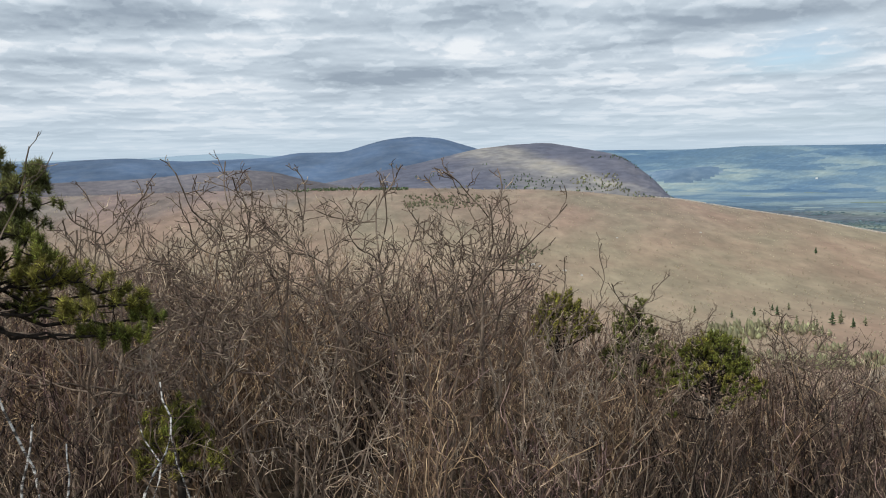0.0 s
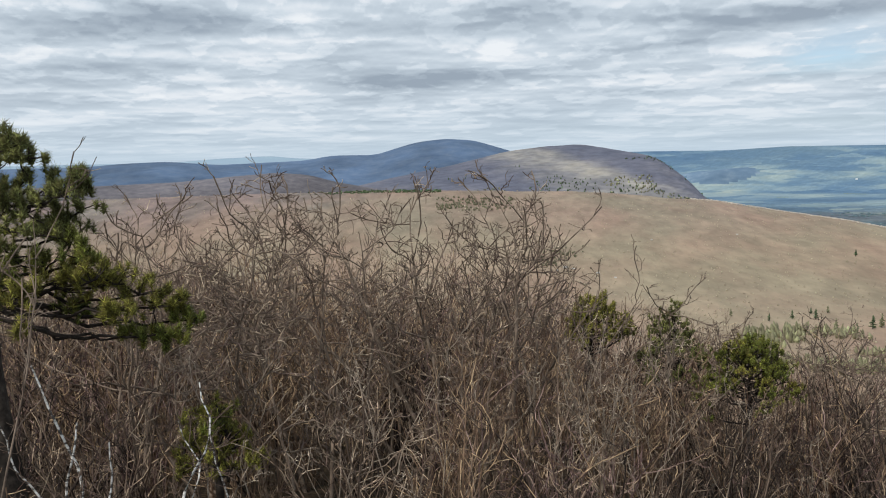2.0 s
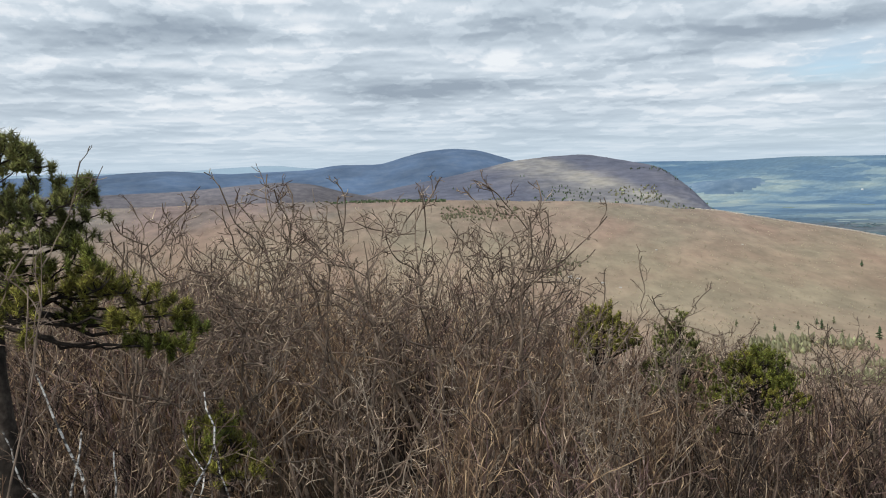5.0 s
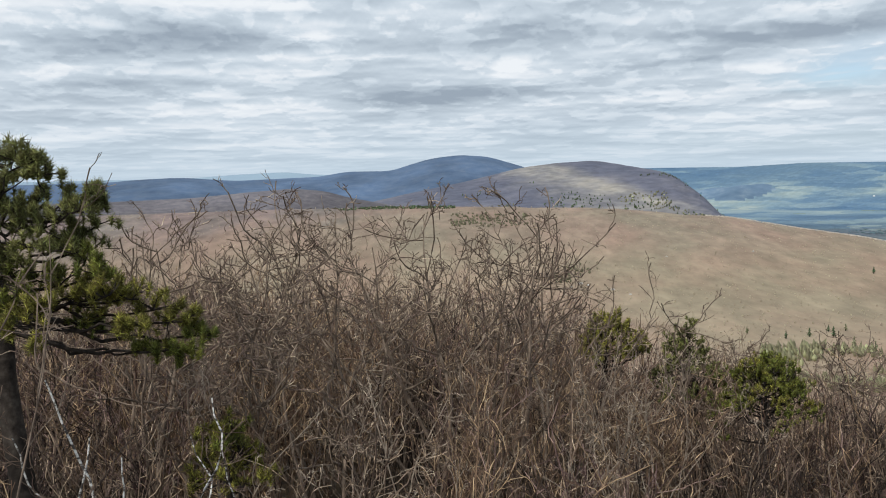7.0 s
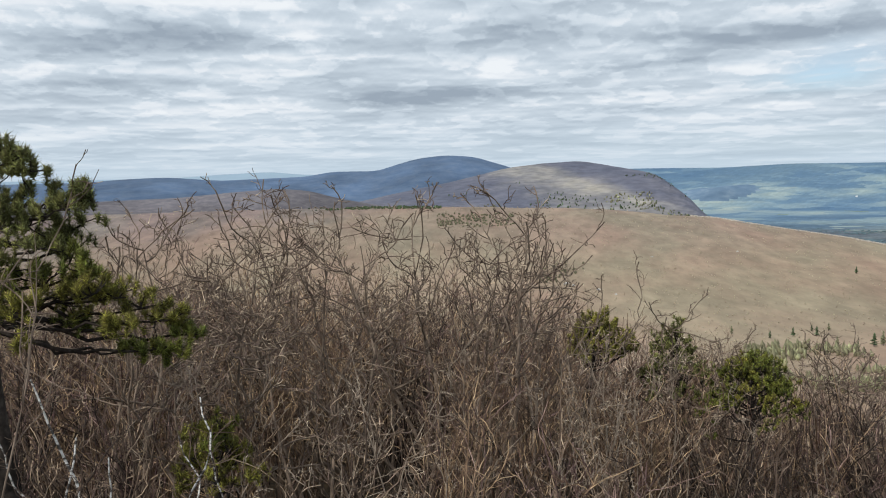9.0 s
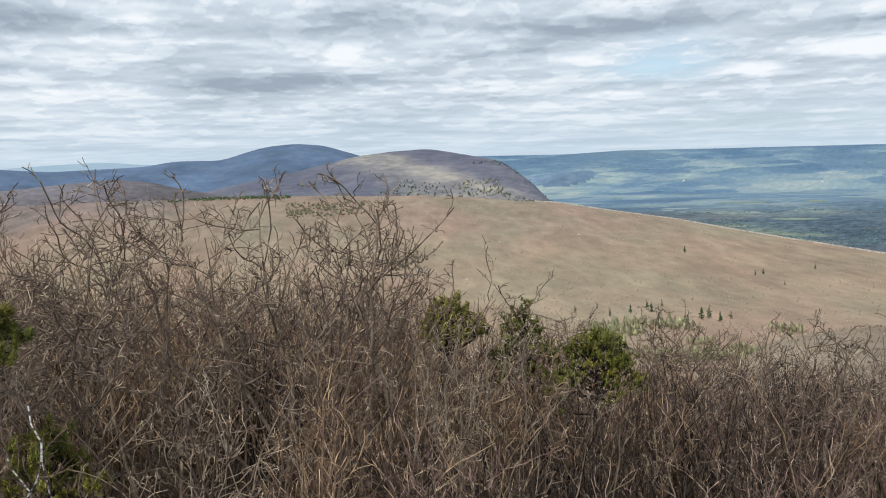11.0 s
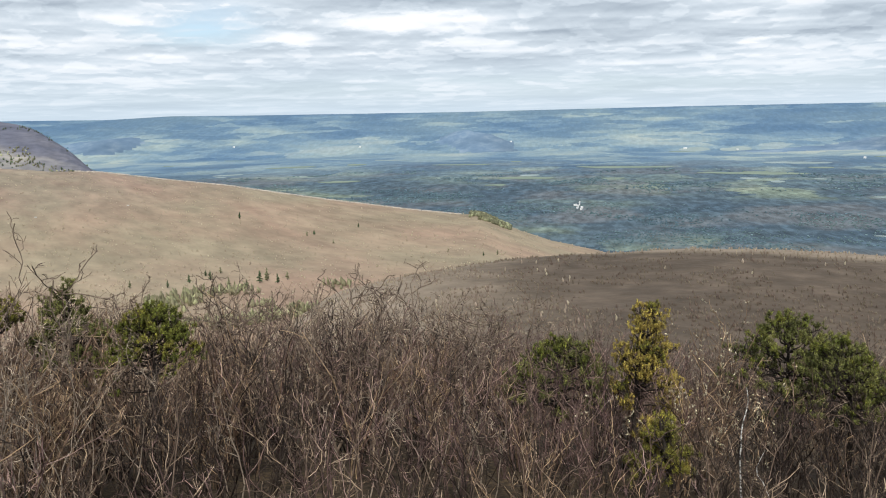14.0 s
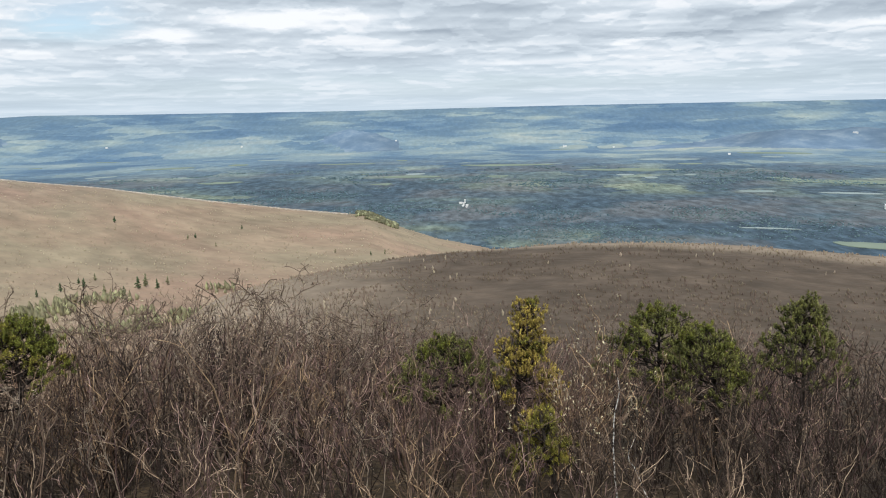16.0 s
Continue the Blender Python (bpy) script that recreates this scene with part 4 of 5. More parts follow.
def pine(name, label, seed, az, r, top_el, half, deep, boughs, needles="pine", size=0.2, point=2.0, other="", count=22, length=0.052, width=0.0054):
    """A pine whose boughs end in clumps over a dome half metres wide to each side and deep metres high; point 1: a cone, 2: rounded."""
    rng = np.random.RandomState(seed)
    ob = tagged(new(name), label, "pine tree", "pines on the summit slope")
    p = place(az, r)
    tall = r * math.tan(radians(top_el)) - p[2] + 0.1
    ob.matrix_basis = pose(p[0], p[1], p[2] - 0.1)
    l0 = lines_from(rng, np.zeros((1, 3)), np.array([[0.0, 0.0, 1.0]]), np.array([tall * 0.96]), 9, 0.04, 0.05)
    part("trunk", make_mesh("trunk", *tubes(l0, 0.06 * np.linspace(1, 0.2, 9)[None], 8), [M["bark"]]), ob, "dark rough bark")
    for i in range(boughs):
        share = math.sqrt((i + 0.5) / boughs)
        a = 2.4 * i + rng.uniform(-0.3, 0.3)
        out = half * share * rng.uniform(0.8, 1.12)
        drop = deep * share ** point * rng.uniform(0.85, 1.2)
        end = np.array([out * math.cos(a), out * math.sin(a), tall - drop - size * 0.6]) + l0[0, 8] * np.array([1, 1, 0])
        high = max(min((tall - drop) / tall - 0.25 * out / tall - 0.06, 0.95), 0.2) * 8
        k = min(int(high), 7)
        start = l0[0, k] + (l0[0, k + 1] - l0[0, k]) * (high - k)
        bough(rng, ob, start, end, size * rng.uniform(0.8, 1.2), other if other and rng.uniform() < 0.25 else needles, count, length, width, 7)


def old_pine():
    """The old pitch pine beside the viewpoint: a dark trunk, boughs that end in rounded clumps of needle tufts,
    sunlight painted as olive on the low boughs.
    """
    rng = np.random.RandomState(41)
    ob = tagged(new("pitch_pine"), "old pitch pine with crooked boughs and rounded needle clumps", "pine tree", "pines on the summit slope")
    base = place(-31.6, 6.7)
    ob.matrix_basis = pose(base[0], base[1], base[2] - 0.1)
    tall = 3.95
    l0 = lines_from(rng, np.zeros((1, 3)), np.array([[0.02, 0.0, 1.0]]), np.array([tall]), 12, 0.05, 0.04)
    part("trunk", make_mesh("trunk", *tubes(l0, 0.13 * np.linspace(1, 0.18, 12)[None], 10), [M["bark"]]), ob, "dark rough bark")
    # each bough: share of the trunk's height, direction and distance of its clump, the clump's size, its needles
    for share, az, el, r, size, needles in (
            (0.93, -32.2, 1.9, 6.6, 0.22, "deep_pine"), (0.93, -29.1, 1.0, 6.5, 0.13, "deep_pine"), (0.94, -30.2, 1.6, 6.3, 0.16, "deep_pine"), (0.70, -30.6, -8.6, 6.0, 0.2, "olive_lit_pine"), (0.72, -26.0, -5.4, 6.1, 0.16, "pine"),
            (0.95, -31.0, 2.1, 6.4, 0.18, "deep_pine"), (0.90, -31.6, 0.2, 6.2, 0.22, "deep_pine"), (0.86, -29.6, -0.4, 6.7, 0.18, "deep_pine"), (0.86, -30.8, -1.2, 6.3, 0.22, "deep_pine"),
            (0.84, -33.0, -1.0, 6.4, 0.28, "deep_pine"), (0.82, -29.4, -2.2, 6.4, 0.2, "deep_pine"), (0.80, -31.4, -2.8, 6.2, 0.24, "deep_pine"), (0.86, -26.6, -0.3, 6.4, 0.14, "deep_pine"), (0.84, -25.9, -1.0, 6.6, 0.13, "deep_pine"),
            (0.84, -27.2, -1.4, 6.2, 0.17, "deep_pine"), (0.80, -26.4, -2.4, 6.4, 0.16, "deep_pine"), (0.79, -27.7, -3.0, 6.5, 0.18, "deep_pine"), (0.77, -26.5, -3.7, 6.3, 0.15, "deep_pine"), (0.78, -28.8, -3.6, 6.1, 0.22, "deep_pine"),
            (0.74, -30.4, -4.6, 6.3, 0.26, "deep_pine"), (0.74, -32.4, -5.0, 6.2, 0.28, "pine"), (0.72, -28.0, -5.2, 6.2, 0.22, "pine"), (0.70, -25.9, -6.7, 6.0, 0.2, "olive_lit_pine"), (0.70, -24.2, -7.2, 6.1, 0.18, "olive_lit_pine"),
            (0.69, -22.8, -8.0, 6.2, 0.17, "olive_lit_pine"), (0.68, -21.0, -9.0, 6.3, 0.14, "olive_lit_pine"), (0.67, -19.8, -10.2, 6.3, 0.11, "pine"), (0.64, -21.4, -10.8, 6.2, 0.13, "pine"), (0.66, -24.4, -9.0, 6.0, 0.16, "olive_lit_pine"),
            (0.70, -27.4, -7.0, 6.3, 0.22, "olive_lit_pine"), (0.70, -29.6, -7.0, 6.1, 0.22, "olive_lit_pine"), (0.72, -31.8, -7.2, 6.2, 0.24, "pine"), (0.64, -23.2, -11.0, 6.4, 0.13, "pine"), (0.66, -26.4, -8.6, 6.5, 0.15, "pine")):
        q = share * 11
        i = min(int(q), 10)
        start = l0[0, i] + (l0[0, i + 1] - l0[0, i]) * (q - i)
        end = np.array([r * math.sin(radians(az)), r * math.cos(radians(az)), r * math.tan(radians(el))]) - base + np.array([0, 0, 0.1 - 0.35 * size])
        bough(rng, ob, start, end, size, needles, 46, 0.060, 0.0030)


old_pine()
pine("pitch_pine", "low spreading olive pitch pine rising above the brush", 42, 6.7, 13.2, -9.3, 0.62, 0.7, 30, "olive_lit_pine", 0.18)
pine("pitch_pine", "dark pitch pine with brown-tinged needles in the brush", 43, 14.1, 13.8, -9.8, 0.68, 1.1, 34, "deep_pine", 0.16, 1.2)
pine("pitch_pine", "rounded bright green pitch pine above the brush", 44, 18.7, 13.6, -12.1, 0.86, 0.85, 52, "pine", 0.19, 2.4, other="olive_lit_pine")
pine("pitch_pine", "dark flat-topped pitch pine in the brush", 45, 46.9, 12.8, -15.5, 1.05, 0.85, 44, "deep_pine", 0.18, other="pine")
pine("yellow_pine", "tall narrow yellow-green conifer among the shrubs", 46, 52.7, 11.5, -12.9, 0.52, 1.35, 40, "gold_pine", 0.2, 1.5, "olive_lit_pine", length=0.045)
pine("yellow_pine", "low olive-green conifer bush among the shrubs", 50, 55.5, 9.5, -20.6, 0.40, 0.6, 18, "olive_lit_pine", 0.17, other="gold_pine", width=0.004)
pine("pitch_pine", "flat-topped olive pitch pine above the brush", 47, 62.6, 13.8, -13.0, 0.95, 1.0, 50, "deep_pine", 0.19, other="pine")
pine("pitch_pine", "spreading dark pitch pine above the brush", 48, 66.4, 13.2, -14.4, 0.95, 1.0, 50, "deep_pine", 0.2, other="pine")
pine("pitch_pine", "dark rounded pitch pine above the brush", 49, 71.4, 14.0, -12.3, 0.72, 1.15, 42, "deep_pine", 0.2)
pine("pitch_pine", "small olive pitch pine low behind the birches", 51, -18.6, 6.6, -15.8, 0.36, 0.4, 14, "olive_lit_pine", 0.14, other="pine", width=0.0036)


# ---- single bare trees that stand above the brush ----
def bare_tree(name, label, seed, az, r, top_el, mat="twig", trunk=0.04, spread=0.8, lean=(0, 0), stems=1, low=0.38, side=0.30, per=(11, 5, 3), bough="twig", bend=0.13, stout=1.0, lift=0.10, splay=0.12):
    """A small leafless tree: stems that bend and kink, limbs, branchlets and twigs that fork at wide angles."""
    rng = np.random.RandomState(seed)
    p = place(az, r)
    tall = r * math.tan(radians(top_el)) - p[2]
    ob = tagged(new(name), label, "tree", "small bare trees on the slope")
    ob.matrix_basis = pose(p[0], p[1], p[2] - 0.1)
    start = rng.normal(0, 0.10, (stems, 3)) * np.array([1, 1, 0])
    way = np.stack([rng.normal(lean[0], splay, stems), rng.normal(lean[1], splay, stems), np.ones(stems)], -1)
    l0 = lines_from(rng, start, way, tall * rng.uniform(0.95, 1.08, stems), 16, bend, 0.05)
    r0 = trunk * np.linspace(1, 0.14, 16)[None] * rng.uniform(0.7, 1.1, stems)[:, None]
    l1, r1 = sprout(rng, l0, r0, per[0], side, spread, 9, 0.20, lift, low, 1.0, 0.70, 0.40, 0.0050 * stout)
    l2, r2 = sprout(rng, l1, r1, per[1], 0.42, 0.95, 6, 0.30, 0.05, 0.2, 1.0, 0.70, 0.55, 0.0034 * stout)
    l3, r3 = sprout(rng, l2, r2, per[2], 0.50, 0.95, 4, 0.34, 0.03, 0.2, 1.0, 0.75, 0.6, 0.0026 * stout)
    for i in range(stems):
        part("trunk", make_mesh("trunk", *tubes(l0[i:i + 1], r0[i:i + 1], 7), [M[mat]]), ob)
    q = per[1]
    for i in range(len(l1)):
        branch = part("branch", make_mesh("branch", *join([tubes(l1[i:i + 1], r1[i:i + 1], 4), tubes(l2[i * q:i * q + q], r2[i * q:i * q + q], 3)]), [M[bough]]), ob)
        s = q * per[2]
        tagged(part("twig_spray", make_mesh("twig_spray", *tubes(l3[i * s:i * s + s], r3[i * s:i * s + s], 3), [M[bough]]), branch), kind="stuff")
    return ob


# the taller ones: direction, distance, top, lean, stems
for i, (az, r, el, lean, stems) in enumerate(((-17.6, 9.4, -1.9, 0.03, 1), (-9.3, 9.6, -2.7, 0.0, 2), (-4.8, 9.2, -2.4, 0.06, 2), (0.9, 9.4, -3.0, 0.20, 3), (-21.0, 8.8, -1.9, 0.05, 1), (-24.0, 8.6, -2.2, 0.10, 2), (-13.4, 9.8, -3.1, -0.04, 2), (-7.2, 9.9, -3.4, -0.10, 1), (-19.2, 9.6, -3.0, 0.06, 2), (-15.4, 10.0, -3.4, 0.0, 2), (-11.4, 10.2, -3.2, 0.05, 2), (-2.4, 9.8, -3.6, 0.1, 2), (3.2, 9.6, -4.6, 0.25, 2))):
    bare_tree("bare_tree", "small leafless tree with crooked spreading limbs above the brush", 60 + i, az, r, el - 0.3, "tree_twig", 0.034, 1.2, (lean, 0), stems, 0.46, 0.36, (9, 5, 3), "tree_twig", 0.13, 1.55, 0.09, 0.16)
for i, (az, r, el) in enumerate(((-15.4, 10.5, -4.6), (-12.0, 11.0, -4.6), (-19.2, 10.2, -4.2), (-22.6, 9.6, -3.6), (-26.0, 9.2, -3.6), (-10.6, 8.6, -5.4), (-6.4, 10.6, -4.8), (-2.4, 10.4, -5.0), (-0.6, 8.6, -6.2), (3.6, 10.4, -6.6), (-14.4, 8.4, -5.8), (-18.6, 8.2, -5.6), (5.0, 10.8, -8.4))):
    bare_tree("bare_tree", "small leafless tree with forking twigs above the brush", 70 + i, az, r, el - 0.4, "tree_twig", 0.026, 1.15, (-0.02, 0), 2, 0.42, 0.32, (7, 4, 3), "tree_twig", 0.14, 1.3, 0.09)
for i, (az, r, el) in enumerate(((31.2, 13, -11.6), (33.4, 12, -12.0), (22.3, 15, -11.4), (34.5, 15, -11.9), (36.8, 13, -10.8), (38.6, 15, -12.3), (40.6, 20, -12.8), (43.6, 20, -11.1), (46.0, 19, -13.6), (17.0, 18, -11.0), (12.0, 14, -9.6), (16.6, 17, -10.4), (9.6, 13, -9.0), (22.6, 15, -10.8), (24.5, 14, -10.9), (26.8, 15, -10.9), (29.0, 14, -11.2))):
    bare_tree("bare_tree", "small leafless tree with forking twigs above the brush", 160 + i, az, r, el - 0.5, "tree_twig", 0.034, 1.2, (0.05, 0), 2, 0.45, 0.36, (7, 4, 3), "tree_twig", 0.15, 1.8, 0.07)
for i, (az, r, el) in enumerate(((8.2, 8.5, -12.6), (10.6, 8.8, -12.9), (-2.0, 7.8, -12.5), (-6.5, 7.2, -10.8), (-11.0, 7.0, -12.4), (-16.5, 6.8, -11.6), (2.6, 7.4, -14.0), (-9.0, 6.2, -16.5), (-19.5, 6.4, -14.5), (4.6, 6.4, -17.0), (-3.6, 6.0, -18.5), (24.0, 9.0, -17.5), (33.0, 9.5, -18.5), (41.0, 9.0, -19.0), (7.2, 8.8, -11.2), (9.0, 9.2, -11.0), (9.8, 8.6, -12.2), (11.6, 9.0, -11.8), (12.6, 8.8, -12.6), (13.4, 9.2, -12.4), (6.4, 8.4, -12.0), (37.6, 9.6, -16.5), (39.2, 9.8, -16.8))):
    bare_tree("pale_shrub", "pale grey leafless shrub with bent branches", 180 + i, az, r, el, "pale_twig", 0.011, 0.85, (0.04, 0), 2, 0.4, 0.24, (5, 3, 2), "pale_twig", 0.14, 0.65)
def birch(seed, az, r, top_el, lean, sway, phase, girth, stems=1):
    """A young birch: a white trunk that sways to and fro as it climbs, pale twigs towards its top."""
    rng = np.random.RandomState(seed)
    p = place(az, r)
    tall = r * math.tan(radians(top_el)) - p[2]
    ob = tagged(new("birch_tree"), "young birch with white bark marked by dark bands", "tree", "small bare trees on the slope")
    ob.matrix_basis = pose(p[0], p[1], p[2] - 0.1, 0, 0, -az)
    for k in range(stems):
        u = np.linspace(0, 1, 18)
        side = 0.16 * k * (-1) ** k
        x = side + lean * u * tall + sway * (np.sin(6.0 * u + phase + 0.9 * k) - math.sin(phase + 0.9 * k) + 0.22 * np.sin(19.0 * u + 2 * phase)) * u
        y = 0.10 * np.sin(4.0 * u + phase + k) * u + 0.12 * k
        line = np.stack([x, y, u * tall * (1 - 0.16 * k)], -1) + rng.normal(0, 0.008, (18, 3)) * u[:, None]
        r0 = 0.75 * girth * (1 - 0.2 * k) * np.linspace(1, 0.30, 18)
        trunk = part("trunk", make_mesh("trunk", *tubes(line[None], r0[None], 8), [M["birch"]]), ob)
        l1, r1 = sprout(rng, line[None], r0[None], 9, 0.22, 0.9, 7, 0.26, 0.06, 0.45, 1.0, 0.40, 0.4, 0.0026)
        l2, r2 = sprout(rng, l1, r1, 4, 0.45, 0.9, 4, 0.3, 0.05, 0.2, 1.0, 0.7, 0.5, 0.0022)
        for q in range(len(l1)):
            part("branch", make_mesh("branch", *join([tubes(l1[q:q + 1], r1[q:q + 1], 4), tubes(l2[q * 4:q * 4 + 4], r2[q * 4:q * 4 + 4], 3)]), [M["twig"]]), trunk, "thin grey-brown branch")


for i, (az, r, el, lean, sway, phase, girth, stems) in enumerate(((-22.0, 5.4, -13.8, 0.10, 0.16, 2.6, 0.021, 2), (-15.4, 5.6, -16.2, -0.22, 0.05, 0.5, 0.015, 1), (-27.6, 5.3, -11.6, -0.14, 0.15, 4.0, 0.023, 2), (-29.0, 5.0, -15.0, 0.06, 0.05, 1.0, 0.021, 1),
                                                                    (-30.6, 5.0, -13.4, -0.16, 0.06, 0.2, 0.014, 1), (-26.4, 5.2, -16.6, 0.03, 0.05, 2.0, 0.018, 1), (60.4, 7.8, -17.6, -0.02, 0.05, 1.5, 0.016, 1), (64.2, 7.6, -21.5, -0.25, 0.12, 0.4, 0.012, 1))):
    birch(80 + i, az, r, el, lean, sway, phase, girth, stems)


bare_tree("bare_sapling", "leafless sapling with long budded shoots beside the pine", 95, -38.6, 4.8, 1.2, "tree_twig", 0.011, 0.6, (0.20, 0.08), 4, 0.55, 0.30, (5, 3, 1), "tree_twig", 0.06, 0.9, 0.10, 0.09)


# ---- shrubs coming into bud ----
def budding_shrub(seed, az, r, tall):
    rng = np.random.RandomState(seed)
    ob = build_shrub("budding_shrub", seed, "tan_twig", "tan shrub with pale yellowish leaf buds opening", "budding shrubs", 5, tall, 0.4)
    p = place(az, r)
    ob.matrix_basis = pose(p[0], p[1], p[2])
    l0, r0, l1, r1, l2, r2, l3, r3 = shrub_shape(np.random.RandomState(seed), 5, tall, 0.4)
    tips = np.concatenate([l3[:, 2], l2[:, 2], l1[:, 3]])
    tips = tips[rng.uniform(0, 1, len(tips)) < 0.6]
    ways = unit(rng.normal(0, 1, tips.shape) + np.array([0, 0, 1.0]))
    tagged(part("bud_spray", make_mesh("bud_spray", *needle_tufts(rng, tips, ways, 3, 0.035, 0.010), [M["bud"]]), ob, "pale leaf buds"), kind="stuff")


for i, (az, r, tall) in enumerate(((56.4, 11.0, 2.4), (57.6, 11.6, 2.5), (55.0, 9.6, 1.7), (60.0, 12.0, 2.1))):
    budding_shrub(200 + i, az, r, tall)


# ---- conifers standing singly on the hillside ----
def far_conifer(seed, az, r, tall, wide):
    rng = np.random.RandomState(seed)
    p = place(az, r)
    ob = tagged(new("conifer"), "small dark conifer standing alone on the tan hillside", "conifer", "lone conifers on the hillside")
    ob.matrix_basis = pose(p[0], p[1], p[2])
    n = 70
    h = rng.uniform(0.12, 1.0, n)
    a = rng.uniform(0, 2 * math.pi, n)
    ways = np.stack([np.cos(a), np.sin(a), 0.1 - 0.3 * h], -1)
    start = np.stack([np.zeros(n), np.zeros(n), h * tall], -1)
    ln = wide * (1.08 - h ** 2) * rng.uniform(0.35, 1.2, n)
    lines = lines_from(rng, start, ways, ln, 3, 0.1)
    part("trunk", make_mesh("trunk", *tubes(np.array([[[0, 0, -0.5], [0, 0, tall * 0.5], [0, 0, tall]]]), np.array([[0.2, 0.12, 0.02]]), 5), [M["bark"]]), ob)
    part("crown", make_mesh("crown", *tubes(lines, np.array([[0.25, 0.35, 0.03]]) * np.ones((n, 1)) * wide * 0.5, 4), [M["green_tree" if seed % 2 else "conifer"]]), ob)


def sight(az, el, r0=420.0, r1=4790.0):
    """The distance at which the line of sight at el degrees meets the ground, looking past r0."""
    r = np.geomspace(r0, r1, 3000)
    seen = np.degrees(np.arctan2(ground_height(np.full_like(r, az), r), r))
    return float(r[np.argmax(seen >= el)])


for i, (az, el, tall) in enumerate(((24.6, -6.85, 9), (29.1, -8.25, 6), (29.6, -8.2, 7), (30.9, -8.85, 5), (32.7, -7.8, 6), (39.0, -9.7, 5), (41.5, -10.0, 5), (42.5, -9.95, 6), (22.1, -10.6, 6), (23.1, -10.5, 7),
                                   (25.7, -11.3, 11), (26.2, -11.2, 12), (26.9, -11.4, 9), (24.8, -11.7, 9), (21.0, -11.0, 8), (27.6, -11.2, 8), (22.4, -10.9, 9), (23.6, -11.4, 8), (19.6, -11.2, 7), (17.2, -11.0, 7))):
    far_conifer(300 + i, az, sight(az, el, 331.0), tall * 0.66, tall * 0.18)


def boulder(seed, az, el, size):
    rng = np.random.RandomState(seed)
    p = place(az, sight(az, el, 331.0))
    bm = bmesh.new()
    bmesh.ops.create_icosphere(bm, subdivisions=2, radius=size)
    for v in bm.verts:
        v.co *= 1 + 0.35 * noise.noise(v.co * (0.9 / size) + Vector((seed, 0, 0)))
        v.co.z *= 0.6
    me = bpy.data.meshes.new("boulder")
    bm.to_mesh(me)
    bm.free()
    me.materials.append(M["rock"])
    ob = tagged(new("boulder", me), "pale weathered boulder on the tan hillside", "boulder", "boulders on the hillside")
    ob.matrix_basis = pose(p[0], p[1], p[2] + size * 0.2, 0, 0, rng.uniform(0, 360))


for i, (az, el, size) in enumerate(((6.2, -7.9, 2.2), (6.7, -8.0, 1.4), (8.4, -8.3, 1.5), (5.6, -8.1, 1.2), (9.6, -8.6, 1.1), (17.5, -5.6, 1.2), (12.0, -6.0, 1.2))):
    boulder(500 + i, az, el, size)


# ---- valley: fields and farm buildings ----
def field(az0, az1, el, depth, mat, label):
    """A field lying on the valley floor between two directions, depth metres deep."""
    r = sight((az0 + az1) / 2, el, 1000.0)
    a, q = np.meshgrid(np.linspace(az0, az1, 14), np.linspace(0, 1, 5), indexing="ij")
    wob = 0.25 * fbm(a * 3 + 40, q * 0 + az0, 2.0, 3)
    rr = r + depth * (1.1 * (q - 0.5) * (0.12 + np.sqrt(np.clip(np.sin(math.pi * (a - az0) / (az1 - az0)), 0, 1))) + 1.4 * wob)
    pts = np.stack([rr * np.sin(np.radians(a)), rr * np.cos(np.radians(a)), ground_height(a, rr) + 0.9], -1)
    i, j = np.meshgrid(np.arange(13), np.arange(4), indexing="ij")
    k = (i * 5 + j).reshape(-1)
    top = np.stack([k, k + 5, k + 6, k + 1], -1)
    rim = np.concatenate([np.arange(0, 70, 5), np.arange(66, 70), np.arange(64, 0, -5), np.arange(3, 0, -1)])
    low = pts.reshape(-1, 3).copy()
    low[:, 2] -= 8
    v = np.concatenate([pts.reshape(-1, 3), low])
    nxt = np.roll(rim, -1)
    wall = np.stack([rim, nxt, nxt + 70, rim + 70], -1)
    tagged(new("field", make_mesh("field", v, np.concatenate([top[:, ::-1], wall]), [M[mat]], smooth=False)), label, "field", "fields in the valley", "structure")


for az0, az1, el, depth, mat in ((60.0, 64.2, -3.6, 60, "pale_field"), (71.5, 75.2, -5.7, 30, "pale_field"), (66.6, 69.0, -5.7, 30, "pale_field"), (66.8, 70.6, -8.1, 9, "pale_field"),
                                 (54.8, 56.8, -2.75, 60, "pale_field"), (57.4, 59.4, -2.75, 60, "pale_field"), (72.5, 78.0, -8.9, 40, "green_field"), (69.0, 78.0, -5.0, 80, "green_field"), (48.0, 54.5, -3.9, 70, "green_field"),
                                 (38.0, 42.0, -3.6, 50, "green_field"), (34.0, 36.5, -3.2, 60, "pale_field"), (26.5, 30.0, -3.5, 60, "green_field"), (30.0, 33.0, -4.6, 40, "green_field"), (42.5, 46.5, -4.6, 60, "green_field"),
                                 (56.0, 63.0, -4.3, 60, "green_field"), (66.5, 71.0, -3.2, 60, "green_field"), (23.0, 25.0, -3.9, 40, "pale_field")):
    field(az0, az1, el, depth, mat, "green spring field in the valley" if mat == "green_field" else "pale field in the valley with haze in its colour")
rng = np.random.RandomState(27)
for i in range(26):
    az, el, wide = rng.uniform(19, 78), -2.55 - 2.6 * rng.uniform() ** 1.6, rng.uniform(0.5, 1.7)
    field(az, az + wide, el, rng.uniform(18, 50), "pale_field" if i % 3 == 0 else "green_field", "pale field in the valley with haze in its colour" if i % 3 == 0 else "green spring field in the valley")


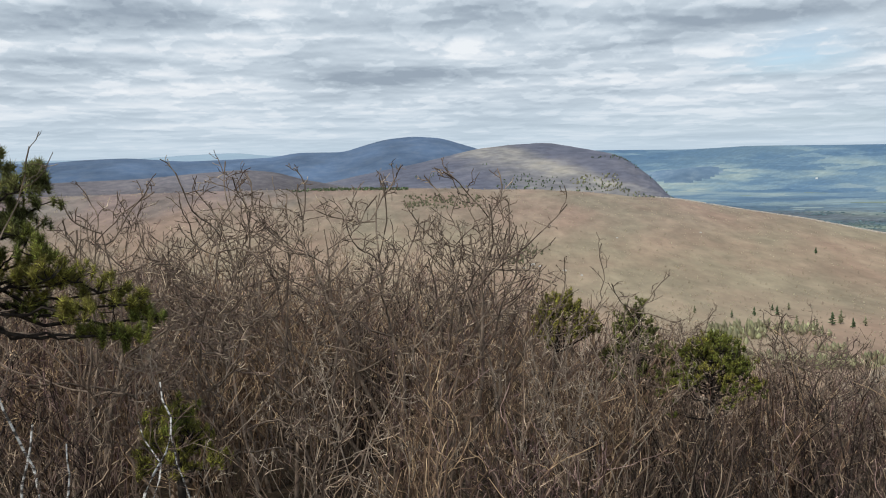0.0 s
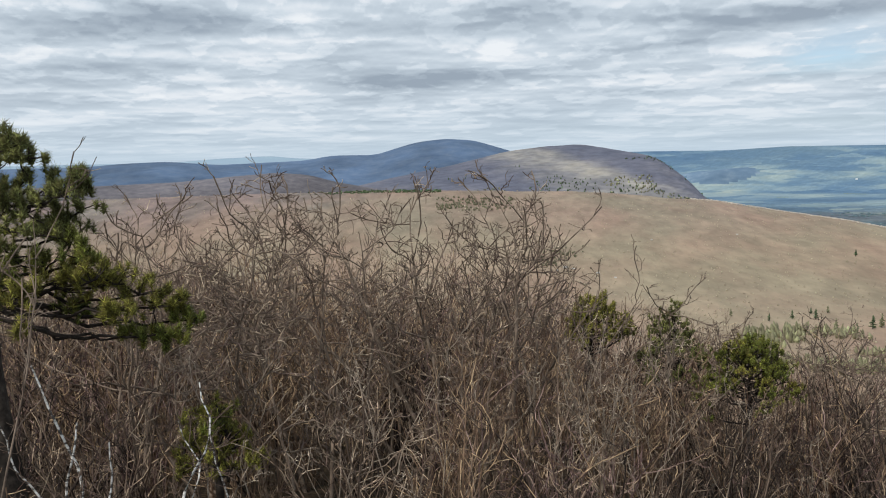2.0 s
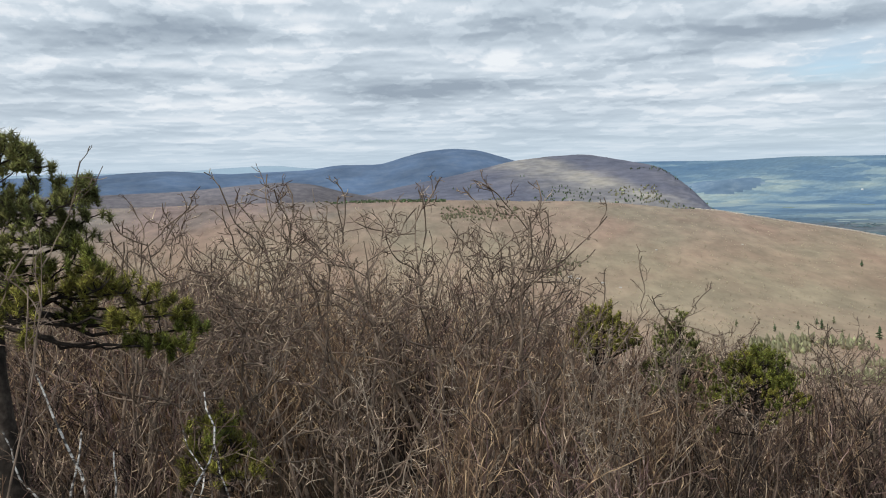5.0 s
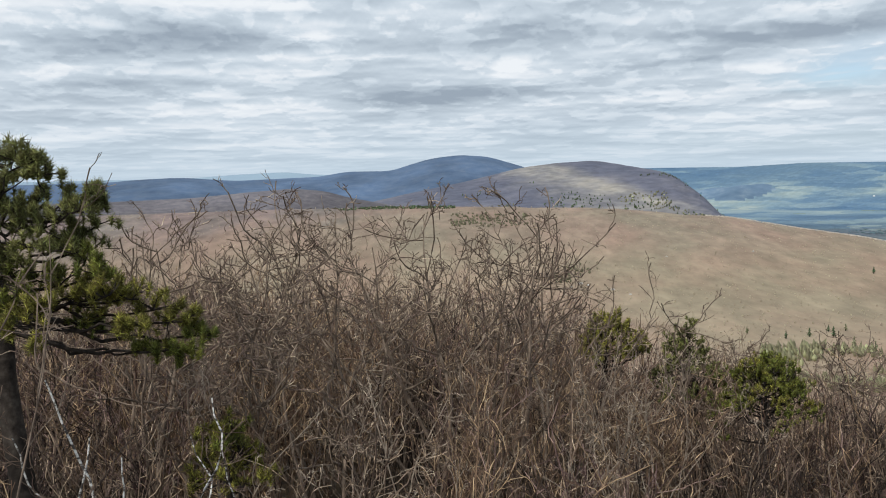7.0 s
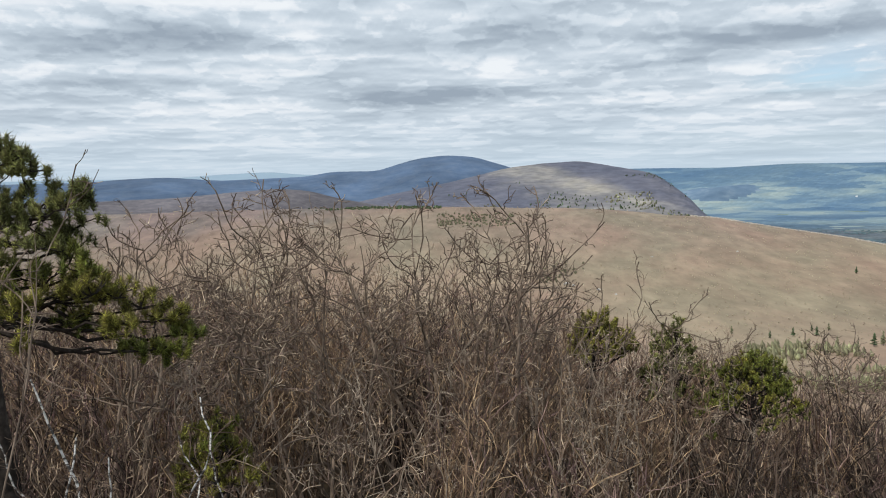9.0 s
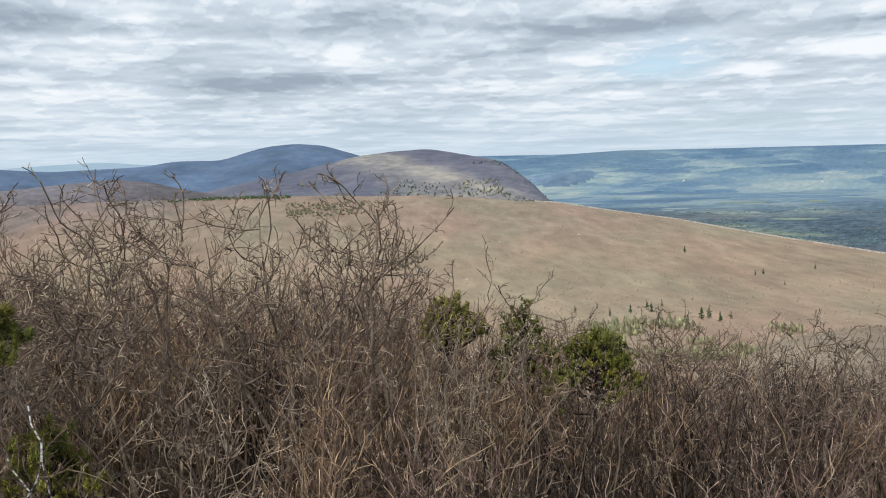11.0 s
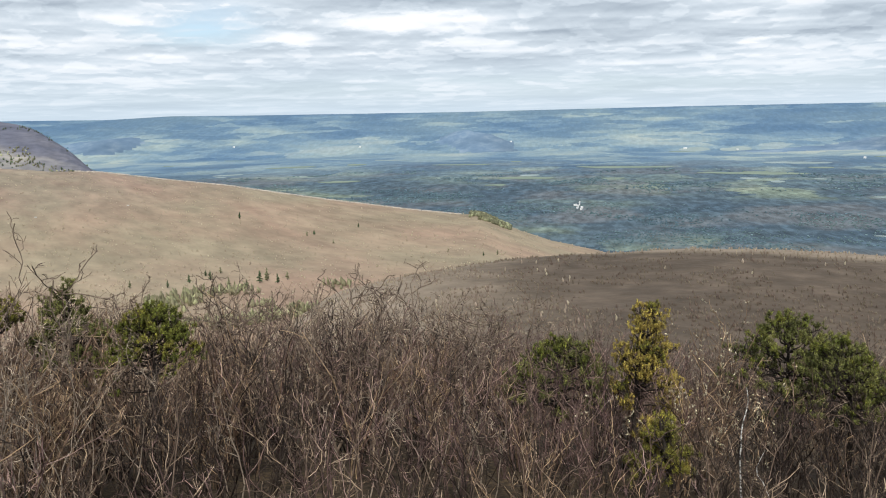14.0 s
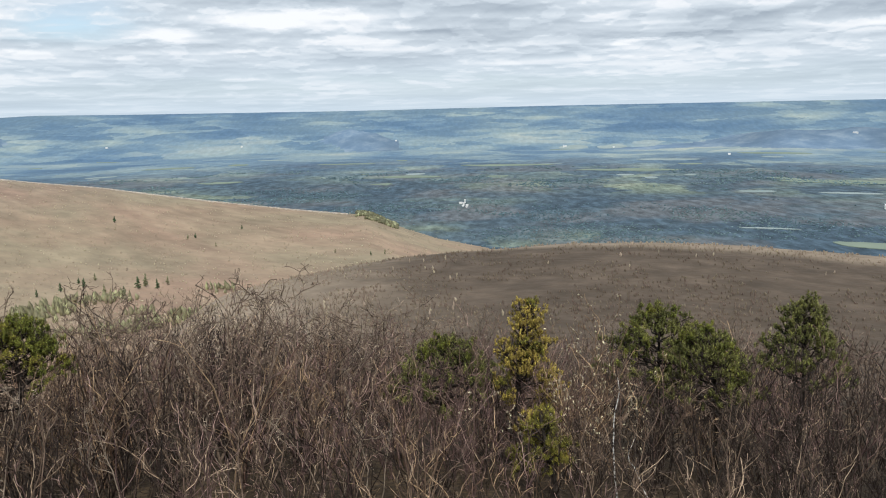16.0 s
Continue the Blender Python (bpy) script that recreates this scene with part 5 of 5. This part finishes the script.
def farm_building(seed, az, el, long, wide, high):
    rng = np.random.RandomState(seed)
    r = sight(az, el, 1000.0)
    p = place(az, r)
    ob = tagged(new("farm_building"), "white farm building with a pale gabled roof", "building", "farm buildings in the valley")
    ob.matrix_basis = pose(p[0], p[1], p[2] + 1.5, 0, 0, -az + rng.uniform(-20, 20))
    x, y = long / 2, wide / 2
    bm = bmesh.new()
    b = [bm.verts.new(c) for c in ((-x, -y, -8), (x, -y, -8), (x, y, -8), (-x, y, -8), (-x, -y, high), (x, -y, high), (x, y, high), (-x, y, high), (-x, 0, high * 1.5), (x, 0, high * 1.5))]
    for f in ((0, 1, 5, 4), (2, 3, 7, 6), (1, 2, 6, 9, 5), (3, 0, 4, 8, 7), (3, 2, 1, 0)):
        bm.faces.new([b[q] for q in f])
    me = bpy.data.meshes.new("wall")
    bm.to_mesh(me)
    bm.free()
    me.materials.append(M["white_wall"])
    part("wall", me, ob)
    e, t = 0.6, 0.5
    v = [(-x - e, -y - e, high - e), (x + e, -y - e, high - e), (x + e, 0, high * 1.5), (-x - e, 0, high * 1.5), (x + e, y + e, high - e), (-x - e, y + e, high - e)]
    v = v + [(a, c, d + t) for a, c, d in v]
    f = [(6, 7, 8, 9), (9, 8, 10, 11), (0, 3, 2, 1), (3, 5, 4, 2), (0, 1, 7, 6), (5, 11, 10, 4), (0, 6, 9, 3), (3, 9, 11, 5), (1, 2, 8, 7), (2, 4, 10, 8)]
    part("roof", make_mesh("roof", v, f, [M["roof"]], smooth=False), ob)


for i, (az, el, long, wide, high) in enumerate(((47.95, -6.55, 6, 2.5, 1.6), (48.15, -6.62, 3, 2.5, 2), (48.25, -6.5, 1.8, 1.8, 4.2), (48.4, -6.72, 4, 2, 1.6), (48.1, -6.78, 3.5, 2, 1.5), (48.35, -6.82, 3, 2, 1.5), (24.5, -2.05, 8, 5, 3), (33.0, -2.25, 8, 5, 3),
                                               (43.5, -2.1, 8, 5, 3), (73.4, -1.95, 20, 6, 3), (55.2, -2.7, 16, 6, 3), (75.5, -6.6, 12, 8, 5), (66.0, -3.3, 8, 5, 3), (58.5, -2.8, 8, 5, 3))):
    farm_building(400 + i, az, el, long, wide, high)
